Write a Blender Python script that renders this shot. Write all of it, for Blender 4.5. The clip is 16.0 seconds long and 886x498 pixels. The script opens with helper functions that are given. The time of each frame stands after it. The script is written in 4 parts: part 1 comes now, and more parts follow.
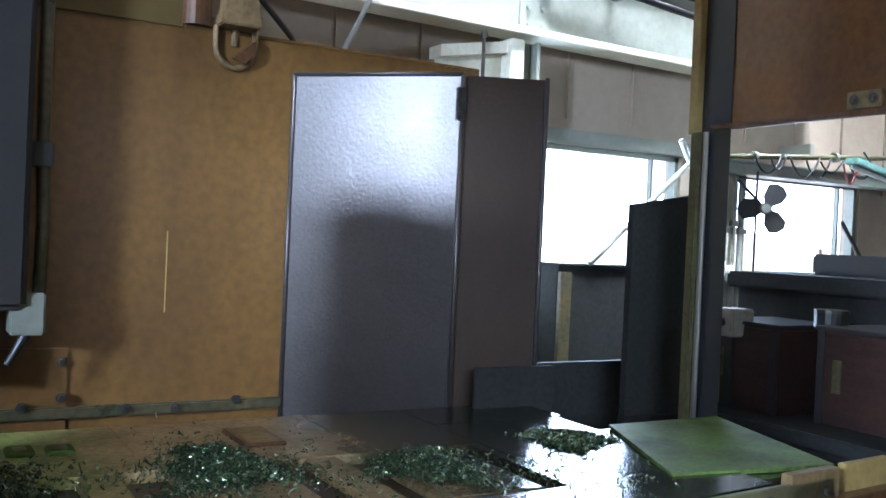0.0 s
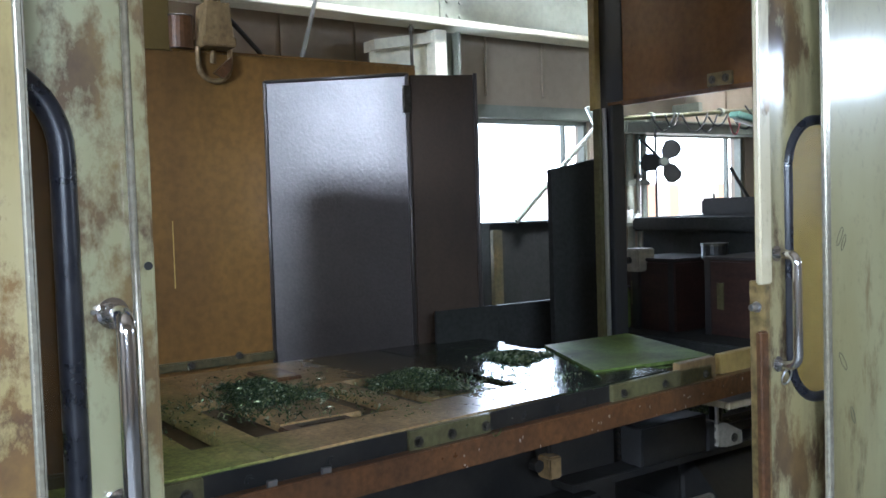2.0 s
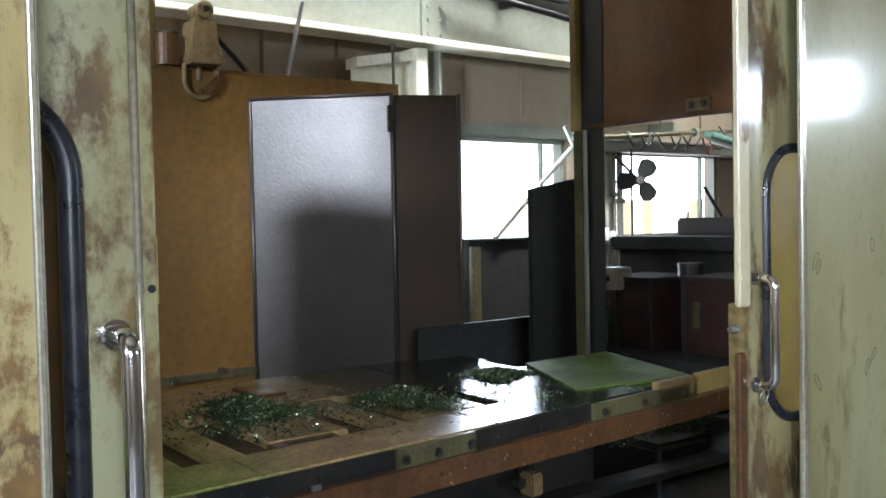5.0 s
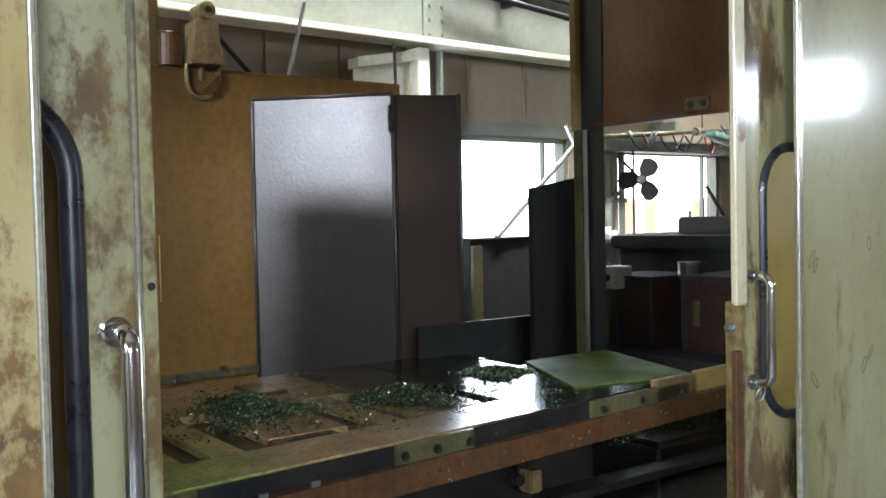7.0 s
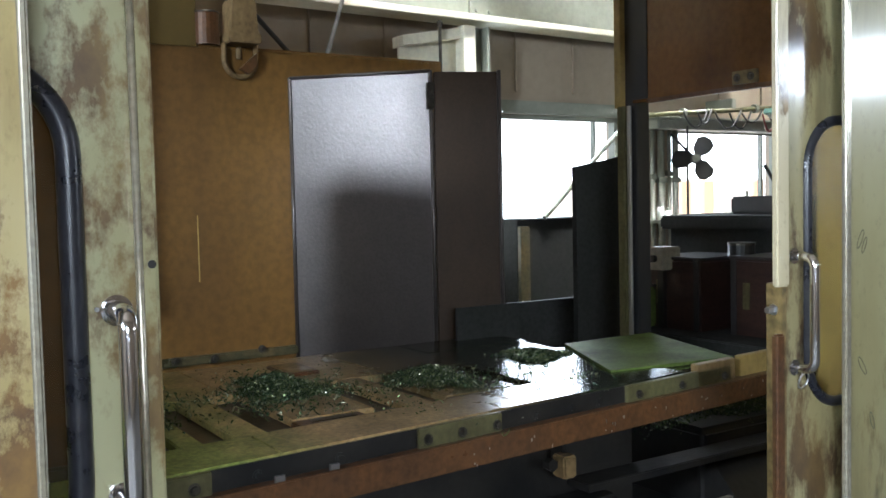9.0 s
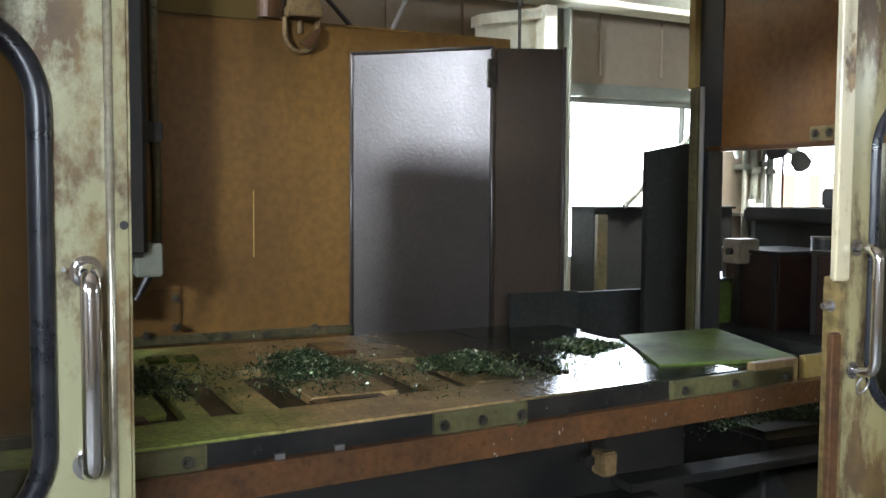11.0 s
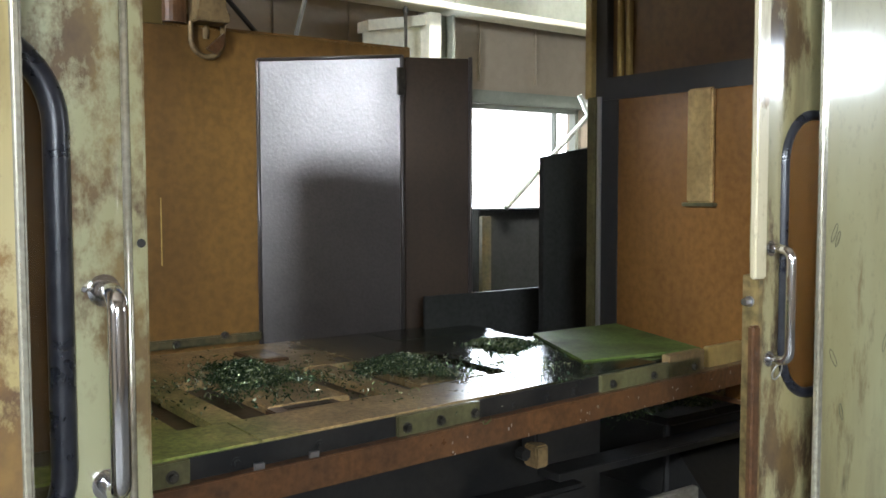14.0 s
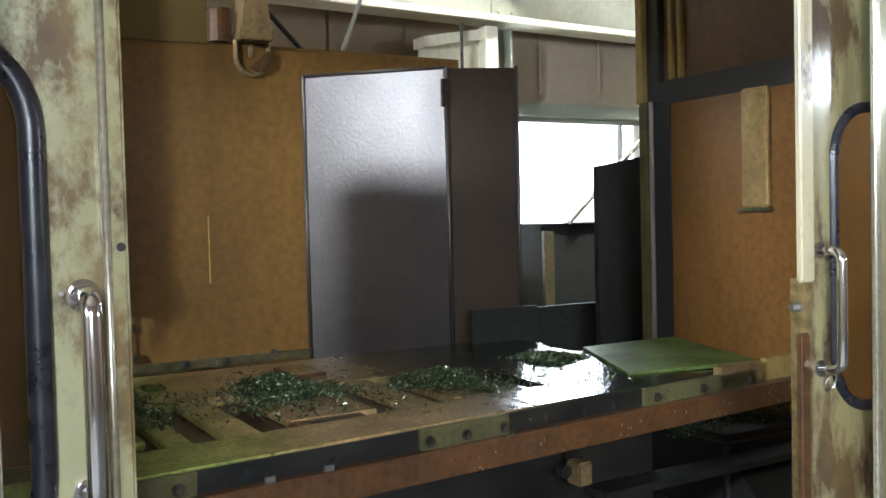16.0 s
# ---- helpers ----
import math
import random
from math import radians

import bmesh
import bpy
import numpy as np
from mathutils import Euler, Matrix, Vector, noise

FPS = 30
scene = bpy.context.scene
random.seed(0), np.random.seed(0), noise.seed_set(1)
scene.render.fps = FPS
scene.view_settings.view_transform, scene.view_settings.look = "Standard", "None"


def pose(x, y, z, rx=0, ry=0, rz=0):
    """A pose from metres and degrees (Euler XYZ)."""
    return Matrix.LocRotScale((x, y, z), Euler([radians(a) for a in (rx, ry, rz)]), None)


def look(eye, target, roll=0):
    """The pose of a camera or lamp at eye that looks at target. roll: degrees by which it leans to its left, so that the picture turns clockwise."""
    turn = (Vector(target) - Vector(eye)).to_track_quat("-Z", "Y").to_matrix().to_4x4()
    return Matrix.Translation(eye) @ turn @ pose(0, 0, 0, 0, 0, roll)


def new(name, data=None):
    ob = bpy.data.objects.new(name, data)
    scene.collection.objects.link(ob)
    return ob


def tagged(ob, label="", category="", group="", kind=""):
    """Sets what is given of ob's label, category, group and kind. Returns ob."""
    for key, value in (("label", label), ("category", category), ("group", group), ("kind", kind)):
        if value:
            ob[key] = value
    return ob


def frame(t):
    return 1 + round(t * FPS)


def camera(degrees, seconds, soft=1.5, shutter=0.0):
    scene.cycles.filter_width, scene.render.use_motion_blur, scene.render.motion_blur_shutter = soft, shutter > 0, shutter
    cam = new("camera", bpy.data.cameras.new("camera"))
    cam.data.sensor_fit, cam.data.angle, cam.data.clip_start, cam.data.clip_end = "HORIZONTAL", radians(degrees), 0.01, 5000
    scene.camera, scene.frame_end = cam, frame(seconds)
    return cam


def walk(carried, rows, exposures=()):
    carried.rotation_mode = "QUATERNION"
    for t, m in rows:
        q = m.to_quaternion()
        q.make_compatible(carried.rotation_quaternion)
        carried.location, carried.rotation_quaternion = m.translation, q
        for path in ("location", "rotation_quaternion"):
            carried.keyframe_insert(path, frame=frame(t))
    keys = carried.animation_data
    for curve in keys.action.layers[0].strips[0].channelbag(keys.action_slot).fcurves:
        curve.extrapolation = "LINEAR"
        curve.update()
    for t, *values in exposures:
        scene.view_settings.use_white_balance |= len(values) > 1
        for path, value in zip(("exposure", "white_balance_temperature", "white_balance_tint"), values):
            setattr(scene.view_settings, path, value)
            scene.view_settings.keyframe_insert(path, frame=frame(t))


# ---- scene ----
cam = camera(51.0, 16.0, soft=1.6, shutter=0.0)
PATH = [
    (0, (0.211, 0.061, 1.521), (1.21, 1.794, 1.5), 2.6),
    (0.5, (0.117, -0.134, 1.55), (1.106, 1.603, 1.482), 1.1),
    (1, (0.048, -0.287, 1.531), (0.988, 1.476, 1.451), -1.2),
    (1.5, (-0.104, -0.343, 1.522), (0.95, 1.354, 1.433), -1.7),
    (2, (-0.185, -0.381, 1.529), (0.954, 1.261, 1.438), -1.8),
    (2.5, (-0.22, -0.374, 1.54), (0.961, 1.239, 1.465), -1.4),
    (3, (-0.238, -0.346, 1.55), (0.969, 1.247, 1.483), -0.9),
    (3.5, (-0.238, -0.354, 1.552), (0.966, 1.242, 1.486), -0.9),
    (4, (-0.234, -0.366, 1.551), (0.963, 1.235, 1.487), -1.0),
    (6.5, (-0.236, -0.414, 1.55), (0.947, 1.197, 1.482), -1.2),
    (7, (-0.235, -0.414, 1.549), (0.946, 1.199, 1.482), -1.2),
    (7.5, (-0.234, -0.416, 1.549), (0.943, 1.2, 1.481), -1.3),
    (8, (-0.226, -0.433, 1.545), (0.937, 1.193, 1.477), -1.5),
    (8.5, (-0.203, -0.44, 1.54), (0.93, 1.206, 1.458), -1.7),
    (9, (-0.144, -0.413, 1.539), (0.927, 1.272, 1.436), -1.3),
    (9.5, (-0.037, -0.411, 1.53), (0.897, 1.354, 1.417), -1.1),
    (9.7, (-0.002, -0.412, 1.528), (0.876, 1.381, 1.408), -0.9),
    (11.8, (0.045, -0.413, 1.502), (0.936, 1.372, 1.372), 1.0),
    (12, (0.001, -0.425, 1.528), (0.933, 1.339, 1.39), 0.2),
    (12.5, (-0.107, -0.426, 1.524), (0.94, 1.273, 1.402), 0.2),
    (13, (-0.17, -0.392, 1.525), (0.955, 1.258, 1.407), 0.2),
    (13.5, (-0.195, -0.349, 1.531), (0.97, 1.271, 1.408), 0.3),
    (14, (-0.19, -0.353, 1.53), (0.975, 1.268, 1.405), -0.1),
    (14.5, (-0.185, -0.352, 1.527), (0.985, 1.265, 1.403), -0.4),
    (15, (-0.176, -0.346, 1.526), (1.0, 1.267, 1.404), -0.5),
    (15.5, (-0.14, -0.39, 1.507), (0.994, 1.255, 1.424), -1.2),
    (16, (-0.047, -0.374, 1.493), (0.962, 1.351, 1.42), -1.4),
]
EXPOSURES = [(0, 0.95, 5000, 12), (0.5, 0.8, 5000, 12), (0.8, 0.6, 5050, 12), (2.0, 0.45, 5350, 11), (3.5, 0.35, 5650, 10), (7, 0.35, 5850, 10), (9.5, 0.35, 5850, 10), (12, 0.82, 6100, 10), (14, 0.66, 6100, 10), (16, 0.66, 6100, 10)]
walk(cam, [(t, look(eye, target, roll)) for t, eye, target, roll in PATH], EXPOSURES)

# ---- light ----
world = bpy.data.worlds.new("sky")
scene.world = world
world.use_nodes = True
wn = world.node_tree
sky = wn.nodes.new("ShaderNodeTexSky")
sky.sky_type, sky.sun_disc = "NISHITA", False
sky.sun_elevation, sky.sun_rotation = radians(40), radians(200)
wn.nodes["Background"].inputs["Strength"].default_value = 0.12
wn.links.new(sky.outputs["Color"], wn.nodes["Background"].inputs["Color"])


def window_light(name, m, sx, sy, power, colour):
    """Area lamp for daylight through one window opening; also serves the added roof fill."""
    lamp = bpy.data.lights.new(name, "AREA")
    lamp.shape, lamp.size, lamp.size_y, lamp.energy, lamp.color = "RECTANGLE", sx, sy, power, colour
    ob = new(name, lamp)
    ob.matrix_world = m
    return ob


COOL = (0.86, 0.94, 1.0)
window_light("daylight_side", look((-4.95, -1.4, 2.95), (1.2, 2.4, 1.6)), 0.75, 0.55, 330, COOL)
window_light("daylight_front", look((-2.0, -4.95, 2.75), (0.9, 2.0, 1.3)), 2.4, 1.1, 250, COOL)
window_light("daylight_back", look((3.2, 3.55, 1.7), (2.4, 1.0, 1.0)), 1.0, 0.7, 38, COOL)
window_light("daylight_end", look((7.95, -3.35, 2.72), (1.6, 0.85, 1.8)), 1.2, 0.45, 36, COOL)
# Unseen overhead fill, added to brighten the beam and the hall wall.
roof = window_light("added_roof_fill", look((2.2, 2.3, 5.4), (2.2, 3.4, 2.3)), 6.0, 0.5, 100, (1.0, 0.97, 0.9))
roof.data.spread = radians(38)

# ---- materials ----


def nodes_of(name):
    m = bpy.data.materials.new(name)
    m.use_nodes = True
    t = m.node_tree
    return m, t, t.nodes["Principled BSDF"]


def surface(name, base, stain, rough=0.5, metal=0.0, scale=6.0, amount=0.5, fine=60.0, bump=0.1, streak=1.0, rough_var=0.15, coat=0.0, third=None, third_at=0.62, grain_mix=0.5, hi=0.72, shine=0.5):
    """A worn surface: base colour, stains at a large scale (drawn out downwards by streak), grain at a fine one."""
    m, t, p = nodes_of(name)
    co = t.nodes.new("ShaderNodeTexCoord")
    mp = t.nodes.new("ShaderNodeMapping")
    mp.inputs["Scale"].default_value = (1, 1, 1 / streak)
    t.links.new(co.outputs["Object"], mp.inputs["Vector"])
    big = t.nodes.new("ShaderNodeTexNoise")
    big.inputs["Scale"].default_value, big.inputs["Detail"].default_value, big.inputs["Roughness"].default_value = scale, 8, 0.62
    t.links.new(mp.outputs["Vector"], big.inputs["Vector"])
    ramp = t.nodes.new("ShaderNodeValToRGB")
    ramp.color_ramp.elements[0].position, ramp.color_ramp.elements[1].position = 0.5 - 0.18 * amount - 0.04, hi
    ramp.color_ramp.elements[0].color, ramp.color_ramp.elements[1].color = (*base, 1), (*stain, 1)
    if third:
        e = ramp.color_ramp.elements.new(third_at)
        e.color = (*third, 1)
    t.links.new(big.outputs["Fac"], ramp.inputs["Fac"])
    grain = t.nodes.new("ShaderNodeTexNoise")
    grain.inputs["Scale"].default_value, grain.inputs["Detail"].default_value = fine, 5
    t.links.new(co.outputs["Object"], grain.inputs["Vector"])
    mix = t.nodes.new("ShaderNodeMix")
    mix.data_type, mix.blend_type = "RGBA", "MULTIPLY"
    mix.inputs["Factor"].default_value = grain_mix
    gr = t.nodes.new("ShaderNodeValToRGB")
    gr.color_ramp.elements[0].position, gr.color_ramp.elements[1].position = 0.3, 0.62
    gr.color_ramp.elements[0].color, gr.color_ramp.elements[1].color = (0.45, 0.45, 0.45, 1), (1.1, 1.1, 1.1, 1)
    t.links.new(grain.outputs["Fac"], gr.inputs["Fac"])
    t.links.new(ramp.outputs["Color"], mix.inputs["A"])
    t.links.new(gr.outputs["Color"], mix.inputs["B"])
    t.links.new(mix.outputs["Result"], p.inputs["Base Color"])
    mr = t.nodes.new("ShaderNodeMapRange")
    mr.inputs["To Min"].default_value, mr.inputs["To Max"].default_value = max(0.02, rough - rough_var), min(1, rough + rough_var)
    t.links.new(big.outputs["Fac"], mr.inputs["Value"])
    t.links.new(mr.outputs["Result"], p.inputs["Roughness"])
    p.inputs["Metallic"].default_value = metal
    p.inputs["Specular IOR Level"].default_value = shine
    p.inputs["Coat Weight"].default_value = coat
    p.inputs["Coat Roughness"].default_value = 0.08
    b = t.nodes.new("ShaderNodeBump")
    b.inputs["Strength"].default_value, b.inputs["Distance"].default_value = bump, 0.004
    t.links.new(grain.outputs["Fac"], b.inputs["Height"])
    t.links.new(b.outputs["Normal"], p.inputs["Normal"])
    return m


def stained(name, base, film, rust, dark, cover=0.55, scale=4.0, streak=1.8, shift=0.0, rough=0.3, coat=0.8):
    """Old enamel under an oily film, with ragged rust patches, dark runs and pits."""
    m, t, p = nodes_of(name)
    N, L = t.nodes.new, t.links.new
    co = N("ShaderNodeTexCoord")

    def field(s, detail, rgh, zs, off):
        mp = N("ShaderNodeMapping")
        mp.inputs["Scale"].default_value = (1, 1, 1 / zs)
        mp.inputs["Location"].default_value = (off, off * 0.7, off * 1.3)
        L(co.outputs["Object"], mp.inputs["Vector"])
        n = N("ShaderNodeTexNoise")
        n.inputs["Scale"].default_value, n.inputs["Detail"].default_value, n.inputs["Roughness"].default_value = s, detail, rgh
        L(mp.outputs["Vector"], n.inputs["Vector"])
        return n.outputs["Fac"]

    def step(value, a, b):
        r = N("ShaderNodeMapRange")
        r.inputs["From Min"].default_value, r.inputs["From Max"].default_value = a, b
        L(value, r.inputs["Value"])
        return r.outputs["Result"]

    def blend(a, b, fac):
        x = N("ShaderNodeMix")
        x.data_type = "RGBA"
        for key, v in (("A", a), ("B", b)):
            if isinstance(v, tuple):
                x.inputs[key].default_value = (*v, 1)
            else:
                L(v, x.inputs[key])
        L(fac, x.inputs["Factor"])
        return x.outputs["Result"]

    patch = step(field(scale, 12, 0.68, streak, shift), cover, cover + 0.05)
    runs = step(field(scale * 2.2, 6, 0.6, 6.0, shift + 3), 0.56, 0.72)
    haze = step(field(1.7, 5, 0.55, 2.5, shift + 7), 0.36, 0.66)
    pits = step(field(48, 6, 0.7, 1.6, shift + 1), 0.55, 0.70)
    inside = step(field(scale * 3, 8, 0.6, 1.3, shift + 5), 0.38, 0.62)
    c = blend(base, film, haze)
    c = blend(c, blend(rust, dark, inside), patch)
    c = blend(c, dark, N_scale(t, runs, 0.55))
    c = blend(c, dark, N_scale(t, pits, 0.3))
    L(c, p.inputs["Base Color"])
    r = N("ShaderNodeMapRange")
    r.inputs["To Min"].default_value, r.inputs["To Max"].default_value = rough, min(1.0, rough + 0.25)
    L(patch, r.inputs["Value"])
    L(r.outputs["Result"], p.inputs["Roughness"])
    p.inputs["Coat Weight"].default_value, p.inputs["Coat Roughness"].default_value = coat, 0.1
    b = N("ShaderNodeBump")
    b.inputs["Strength"].default_value, b.inputs["Distance"].default_value = 0.25, 0.0015
    b.invert = True
    L(patch, b.inputs["Height"])
    L(b.outputs["Normal"], p.inputs["Normal"])
    return m


def N_scale(tree, value, k):
    q = tree.nodes.new("ShaderNodeMath")
    q.operation = "MULTIPLY"
    q.inputs[1].default_value = k
    tree.links.new(value, q.inputs[0])
    return q.outputs[0]


def plain(name, colour, rough=0.5, metal=0.0, glow=0.0):
    m, t, p = nodes_of(name)
    p.inputs["Base Color"].default_value = (*colour, 1)
    p.inputs["Roughness"].default_value, p.inputs["Metallic"].default_value = rough, metal
    if glow:
        p.inputs["Emission Color"].default_value = (*colour, 1)
        p.inputs["Emission Strength"].default_value = glow
    return m


def glass(name, tint, rough=0.02):
    m, t, p = nodes_of(name)
    p.inputs["Base Color"].default_value = (*tint, 1)
    p.inputs["Roughness"].default_value = rough
    p.inputs["Transmission Weight"].default_value, p.inputs["IOR"].default_value = 1.0, 1.45
    return m


CREAM = stained("cream_green_enamel", (0.35, 0.34, 0.2), (0.25, 0.21, 0.09), (0.19, 0.125, 0.04), (0.085, 0.05, 0.022), 0.5, 3.0, 1.6, 12.7)
CREAM_FAR = stained("cream_brown_enamel", (0.36, 0.34, 0.19), (0.25, 0.2, 0.085), (0.145, 0.09, 0.032), (0.06, 0.036, 0.017), 0.505, 3.0, 2.6, 9.3)
CREAM_CLEAN = stained("pale_green_enamel", (0.34, 0.325, 0.18), (0.22, 0.185, 0.075), (0.17, 0.125, 0.045), (0.085, 0.065, 0.028), 0.535, 1.8, 3.2, 4.4)
RUSTY = stained("rusted_cream_enamel", (0.45, 0.41, 0.25), (0.29, 0.225, 0.09), (0.165, 0.092, 0.022), (0.075, 0.036, 0.011), 0.502, 5.0, 1.6, 5.5, 0.32, 0.5)
EDGE = surface("worn_bare_edge", (0.62, 0.6, 0.5), (0.4, 0.34, 0.22), 0.22, 0.7, 9, 0.5, 90, 0.05, 4)
CHROME = plain("chrome", (0.78, 0.78, 0.8), 0.12, 1.0)
RUBBER = surface("black_rubber", (0.012, 0.013, 0.018), (0.03, 0.03, 0.035), 0.3, 0, 20, 0.3, 120, 0.03)
PANE = glass("smoky_pane", (0.82, 0.78, 0.66), 0.05)
WALL_BROWN = surface("brown_oily_sheet", (0.19, 0.100, 0.025), (0.075, 0.037, 0.012), 0.34, 0, 1.7, 0.6, 38, 0.03, 3.5, 0.12, 0.1, None, 0.6, 0.45, 0.66)
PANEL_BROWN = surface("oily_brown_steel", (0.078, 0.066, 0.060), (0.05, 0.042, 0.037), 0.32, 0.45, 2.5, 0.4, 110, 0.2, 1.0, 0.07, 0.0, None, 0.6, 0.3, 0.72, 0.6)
# Side leaf: darker, browner and duller than the door leaf.
PANEL_SIDE = surface("dark_brown_steel", (0.040, 0.024, 0.013), (0.022, 0.014, 0.009), 0.55, 0.0, 2.5, 0.5, 90, 0.03, 2.0, 0.06, 0.0, None, 0.6, 0.3, 0.7, 0.12)
MATT_DARK = surface("matt_dark_sheet", (0.033, 0.033, 0.031), (0.018, 0.019, 0.016), 0.8, 0.0, 3, 0.5, 60, 0.05, 2.0, 0.08, 0.0, None, 0.6, 0.4, 0.72, 0.08)
LAMP_TAN = surface("dusty_tan_paint", (0.23, 0.155, 0.07), (0.11, 0.07, 0.03), 0.5, 0.0, 14, 0.5, 70, 0.08, 2.0, 0.1, 0.0, None, 0.6, 0.5, 0.72, 0.3)
GOLD = surface("golden_stained_steel", (0.5, 0.35, 0.15), (0.3, 0.19, 0.07), 0.35, 0.5, 9, 0.5, 60, 0.04, 2)
UPPER_BROWN = surface("dark_olive_sheet", (0.10, 0.068, 0.02), (0.06, 0.04, 0.013), 0.5, 0, 1.2, 0.5, 60, 0.02, 2.5, 0.1, 0, None, 0.6, 0.1, 0.72, 0.2)
SHUTTER = surface("oily_bronze_paint", (0.235, 0.11, 0.03), (0.11, 0.053, 0.018), 0.22, 0.15, 2.5, 0.5, 45, 0.03, 3.0, 0.06, 0.2, None, 0.6, 0.35)
OCHRE = surface("ochre_paint", (0.42, 0.31, 0.10), (0.22, 0.14, 0.05), 0.35, 0, 6, 0.4, 50, 0.06, 2, 0.1, 0.1, None, 0.6, 0.3)
STEEL_WET = surface("oily_dark_steel", (0.022, 0.026, 0.016), (0.04, 0.036, 0.02), 0.13, 0.0, 5, 0.5, 55, 0.05, 1, 0.07, 0.6)


def table_steel(name):
    """Machined steel: green coolant film at one end, dust and rust in the middle, wet oil at the other."""
    m, t, p = nodes_of(name)
    N, L = t.nodes.new, t.links.new
    co, sep = N("ShaderNodeTexCoord"), N("ShaderNodeSeparateXYZ")
    L(co.outputs["Object"], sep.inputs[0])
    blot, fine = N("ShaderNodeTexNoise"), N("ShaderNodeTexNoise")
    blot.inputs["Scale"].default_value, blot.inputs["Detail"].default_value, blot.inputs["Roughness"].default_value = 7.0, 9, 0.65
    fine.inputs["Scale"].default_value, fine.inputs["Detail"].default_value, fine.inputs["Roughness"].default_value = 90, 7, 0.7
    for n in (blot, fine):
        L(co.outputs["Object"], n.inputs["Vector"])
    wob = N("ShaderNodeMath")
    wob.operation = "MULTIPLY_ADD"
    wob.inputs[1].default_value = 0.5
    L(blot.outputs["Fac"], wob.inputs[0])
    L(sep.outputs["X"], wob.inputs[2])
    at = N("ShaderNodeMapRange")
    at.inputs["From Min"].default_value, at.inputs["From Max"].default_value = 0.25, 1.75
    L(wob.outputs[0], at.inputs["Value"])
    tone, gloss = N("ShaderNodeValToRGB"), N("ShaderNodeValToRGB")
    for ramp, stops in ((tone, ((0.0, (0.26, 0.36, 0.06)), (0.26, (0.27, 0.31, 0.075)), (0.42, (0.42, 0.28, 0.12)), (0.62, (0.36, 0.25, 0.11)), (0.74, (0.10, 0.08, 0.04)), (0.86, (0.024, 0.027, 0.017)))),
                        (gloss, ((0.0, (0.5,) * 3), (0.55, (0.42,) * 3), (0.72, (0.24,) * 3), (0.86, (0.13,) * 3)))):
        e = ramp.color_ramp.elements
        e[0].position, e[0].color = stops[0][0], (*stops[0][1], 1)
        e[1].position, e[1].color = stops[-1][0], (*stops[-1][1], 1)
        for q, c in stops[1:-1]:
            e.new(q).color = (*c, 1)
        L(at.outputs["Result"], ramp.inputs["Fac"])
    dirt = N("ShaderNodeMapRange")
    dirt.inputs["From Min"].default_value, dirt.inputs["From Max"].default_value = 0.35, 0.62
    dirt.inputs["To Min"].default_value, dirt.inputs["To Max"].default_value = 0.55, 1.2
    L(fine.outputs["Fac"], dirt.inputs["Value"])
    patch = N("ShaderNodeMapRange")
    patch.inputs["From Min"].default_value, patch.inputs["From Max"].default_value = 0.38, 0.60
    patch.inputs["To Min"].default_value, patch.inputs["To Max"].default_value = 0.65, 1.15
    L(blot.outputs["Fac"], patch.inputs["Value"])
    both = N("ShaderNodeMath")
    both.operation = "MULTIPLY"
    L(dirt.outputs["Result"], both.inputs[0])
    L(patch.outputs["Result"], both.inputs[1])
    x = N("ShaderNodeMix")
    x.data_type, x.blend_type = "RGBA", "MULTIPLY"
    x.inputs["Factor"].default_value = 1.0
    L(tone.outputs["Color"], x.inputs["A"])
    L(both.outputs[0], x.inputs["B"])
    L(x.outputs["Result"], p.inputs["Base Color"])
    L(gloss.outputs["Color"], p.inputs["Roughness"])
    b = N("ShaderNodeBump")
    b.inputs["Strength"].default_value, b.inputs["Distance"].default_value = 0.25, 0.002
    L(fine.outputs["Fac"], b.inputs["Height"])
    L(b.outputs["Normal"], p.inputs["Normal"])
    return m


STEEL_TOP = table_steel("stained_table_steel")
# Brown steel, darkened in colour so pockets read as deep, shaded recesses.
POCKET = surface("brown_pocket_shade", (0.055, 0.031, 0.013), (0.024, 0.018, 0.010), 0.35, 0.0, 9, 0.5, 60, 0.2, 1, 0.12, 0.1, None, 0.6, 0.6)
STEEL_DULL = surface("dusty_fixture_steel", (0.27, 0.185, 0.075), (0.105, 0.085, 0.032), 0.34, 0.0, 9, 0.5, 45, 0.3, 1, 0.2, 0.3, None, 0.6, 1.0, 0.66, 0.45)
STEEL_DIRTY = surface("dirty_dark_steel", (0.05, 0.047, 0.024), (0.09, 0.066, 0.028), 0.34, 0.0, 9, 0.6, 50, 0.25, 1, 0.2, 0.2, None, 0.6, 0.9, 0.72, 0.45)

STEEL_OLIVE = surface("olive_bar_steel", (0.135, 0.125, 0.055), (0.07, 0.06, 0.03), 0.36, 0.2, 9, 0.5, 70, 0.1, 1, 0.1, 0.1)
GREEN = surface("green_coated_plate", (0.105, 0.155, 0.03), (0.05, 0.06, 0.022), 0.7, 0, 7, 0.5, 90, 0.08, 1, 0.15, 0, None, 0.6, 0.5, 0.74, 0.15)
RUST = surface("rusted_steel", (0.145, 0.066, 0.026), (0.06, 0.032, 0.017), 0.33, 0.2, 9, 0.6, 70, 0.2, 1, 0.18, 0.15, None, 0.6, 0.7)
BLACK = surface("black_grease", (0.009, 0.009, 0.009), (0.024, 0.021, 0.017), 0.42, 0, 6, 0.5, 50, 0.25)
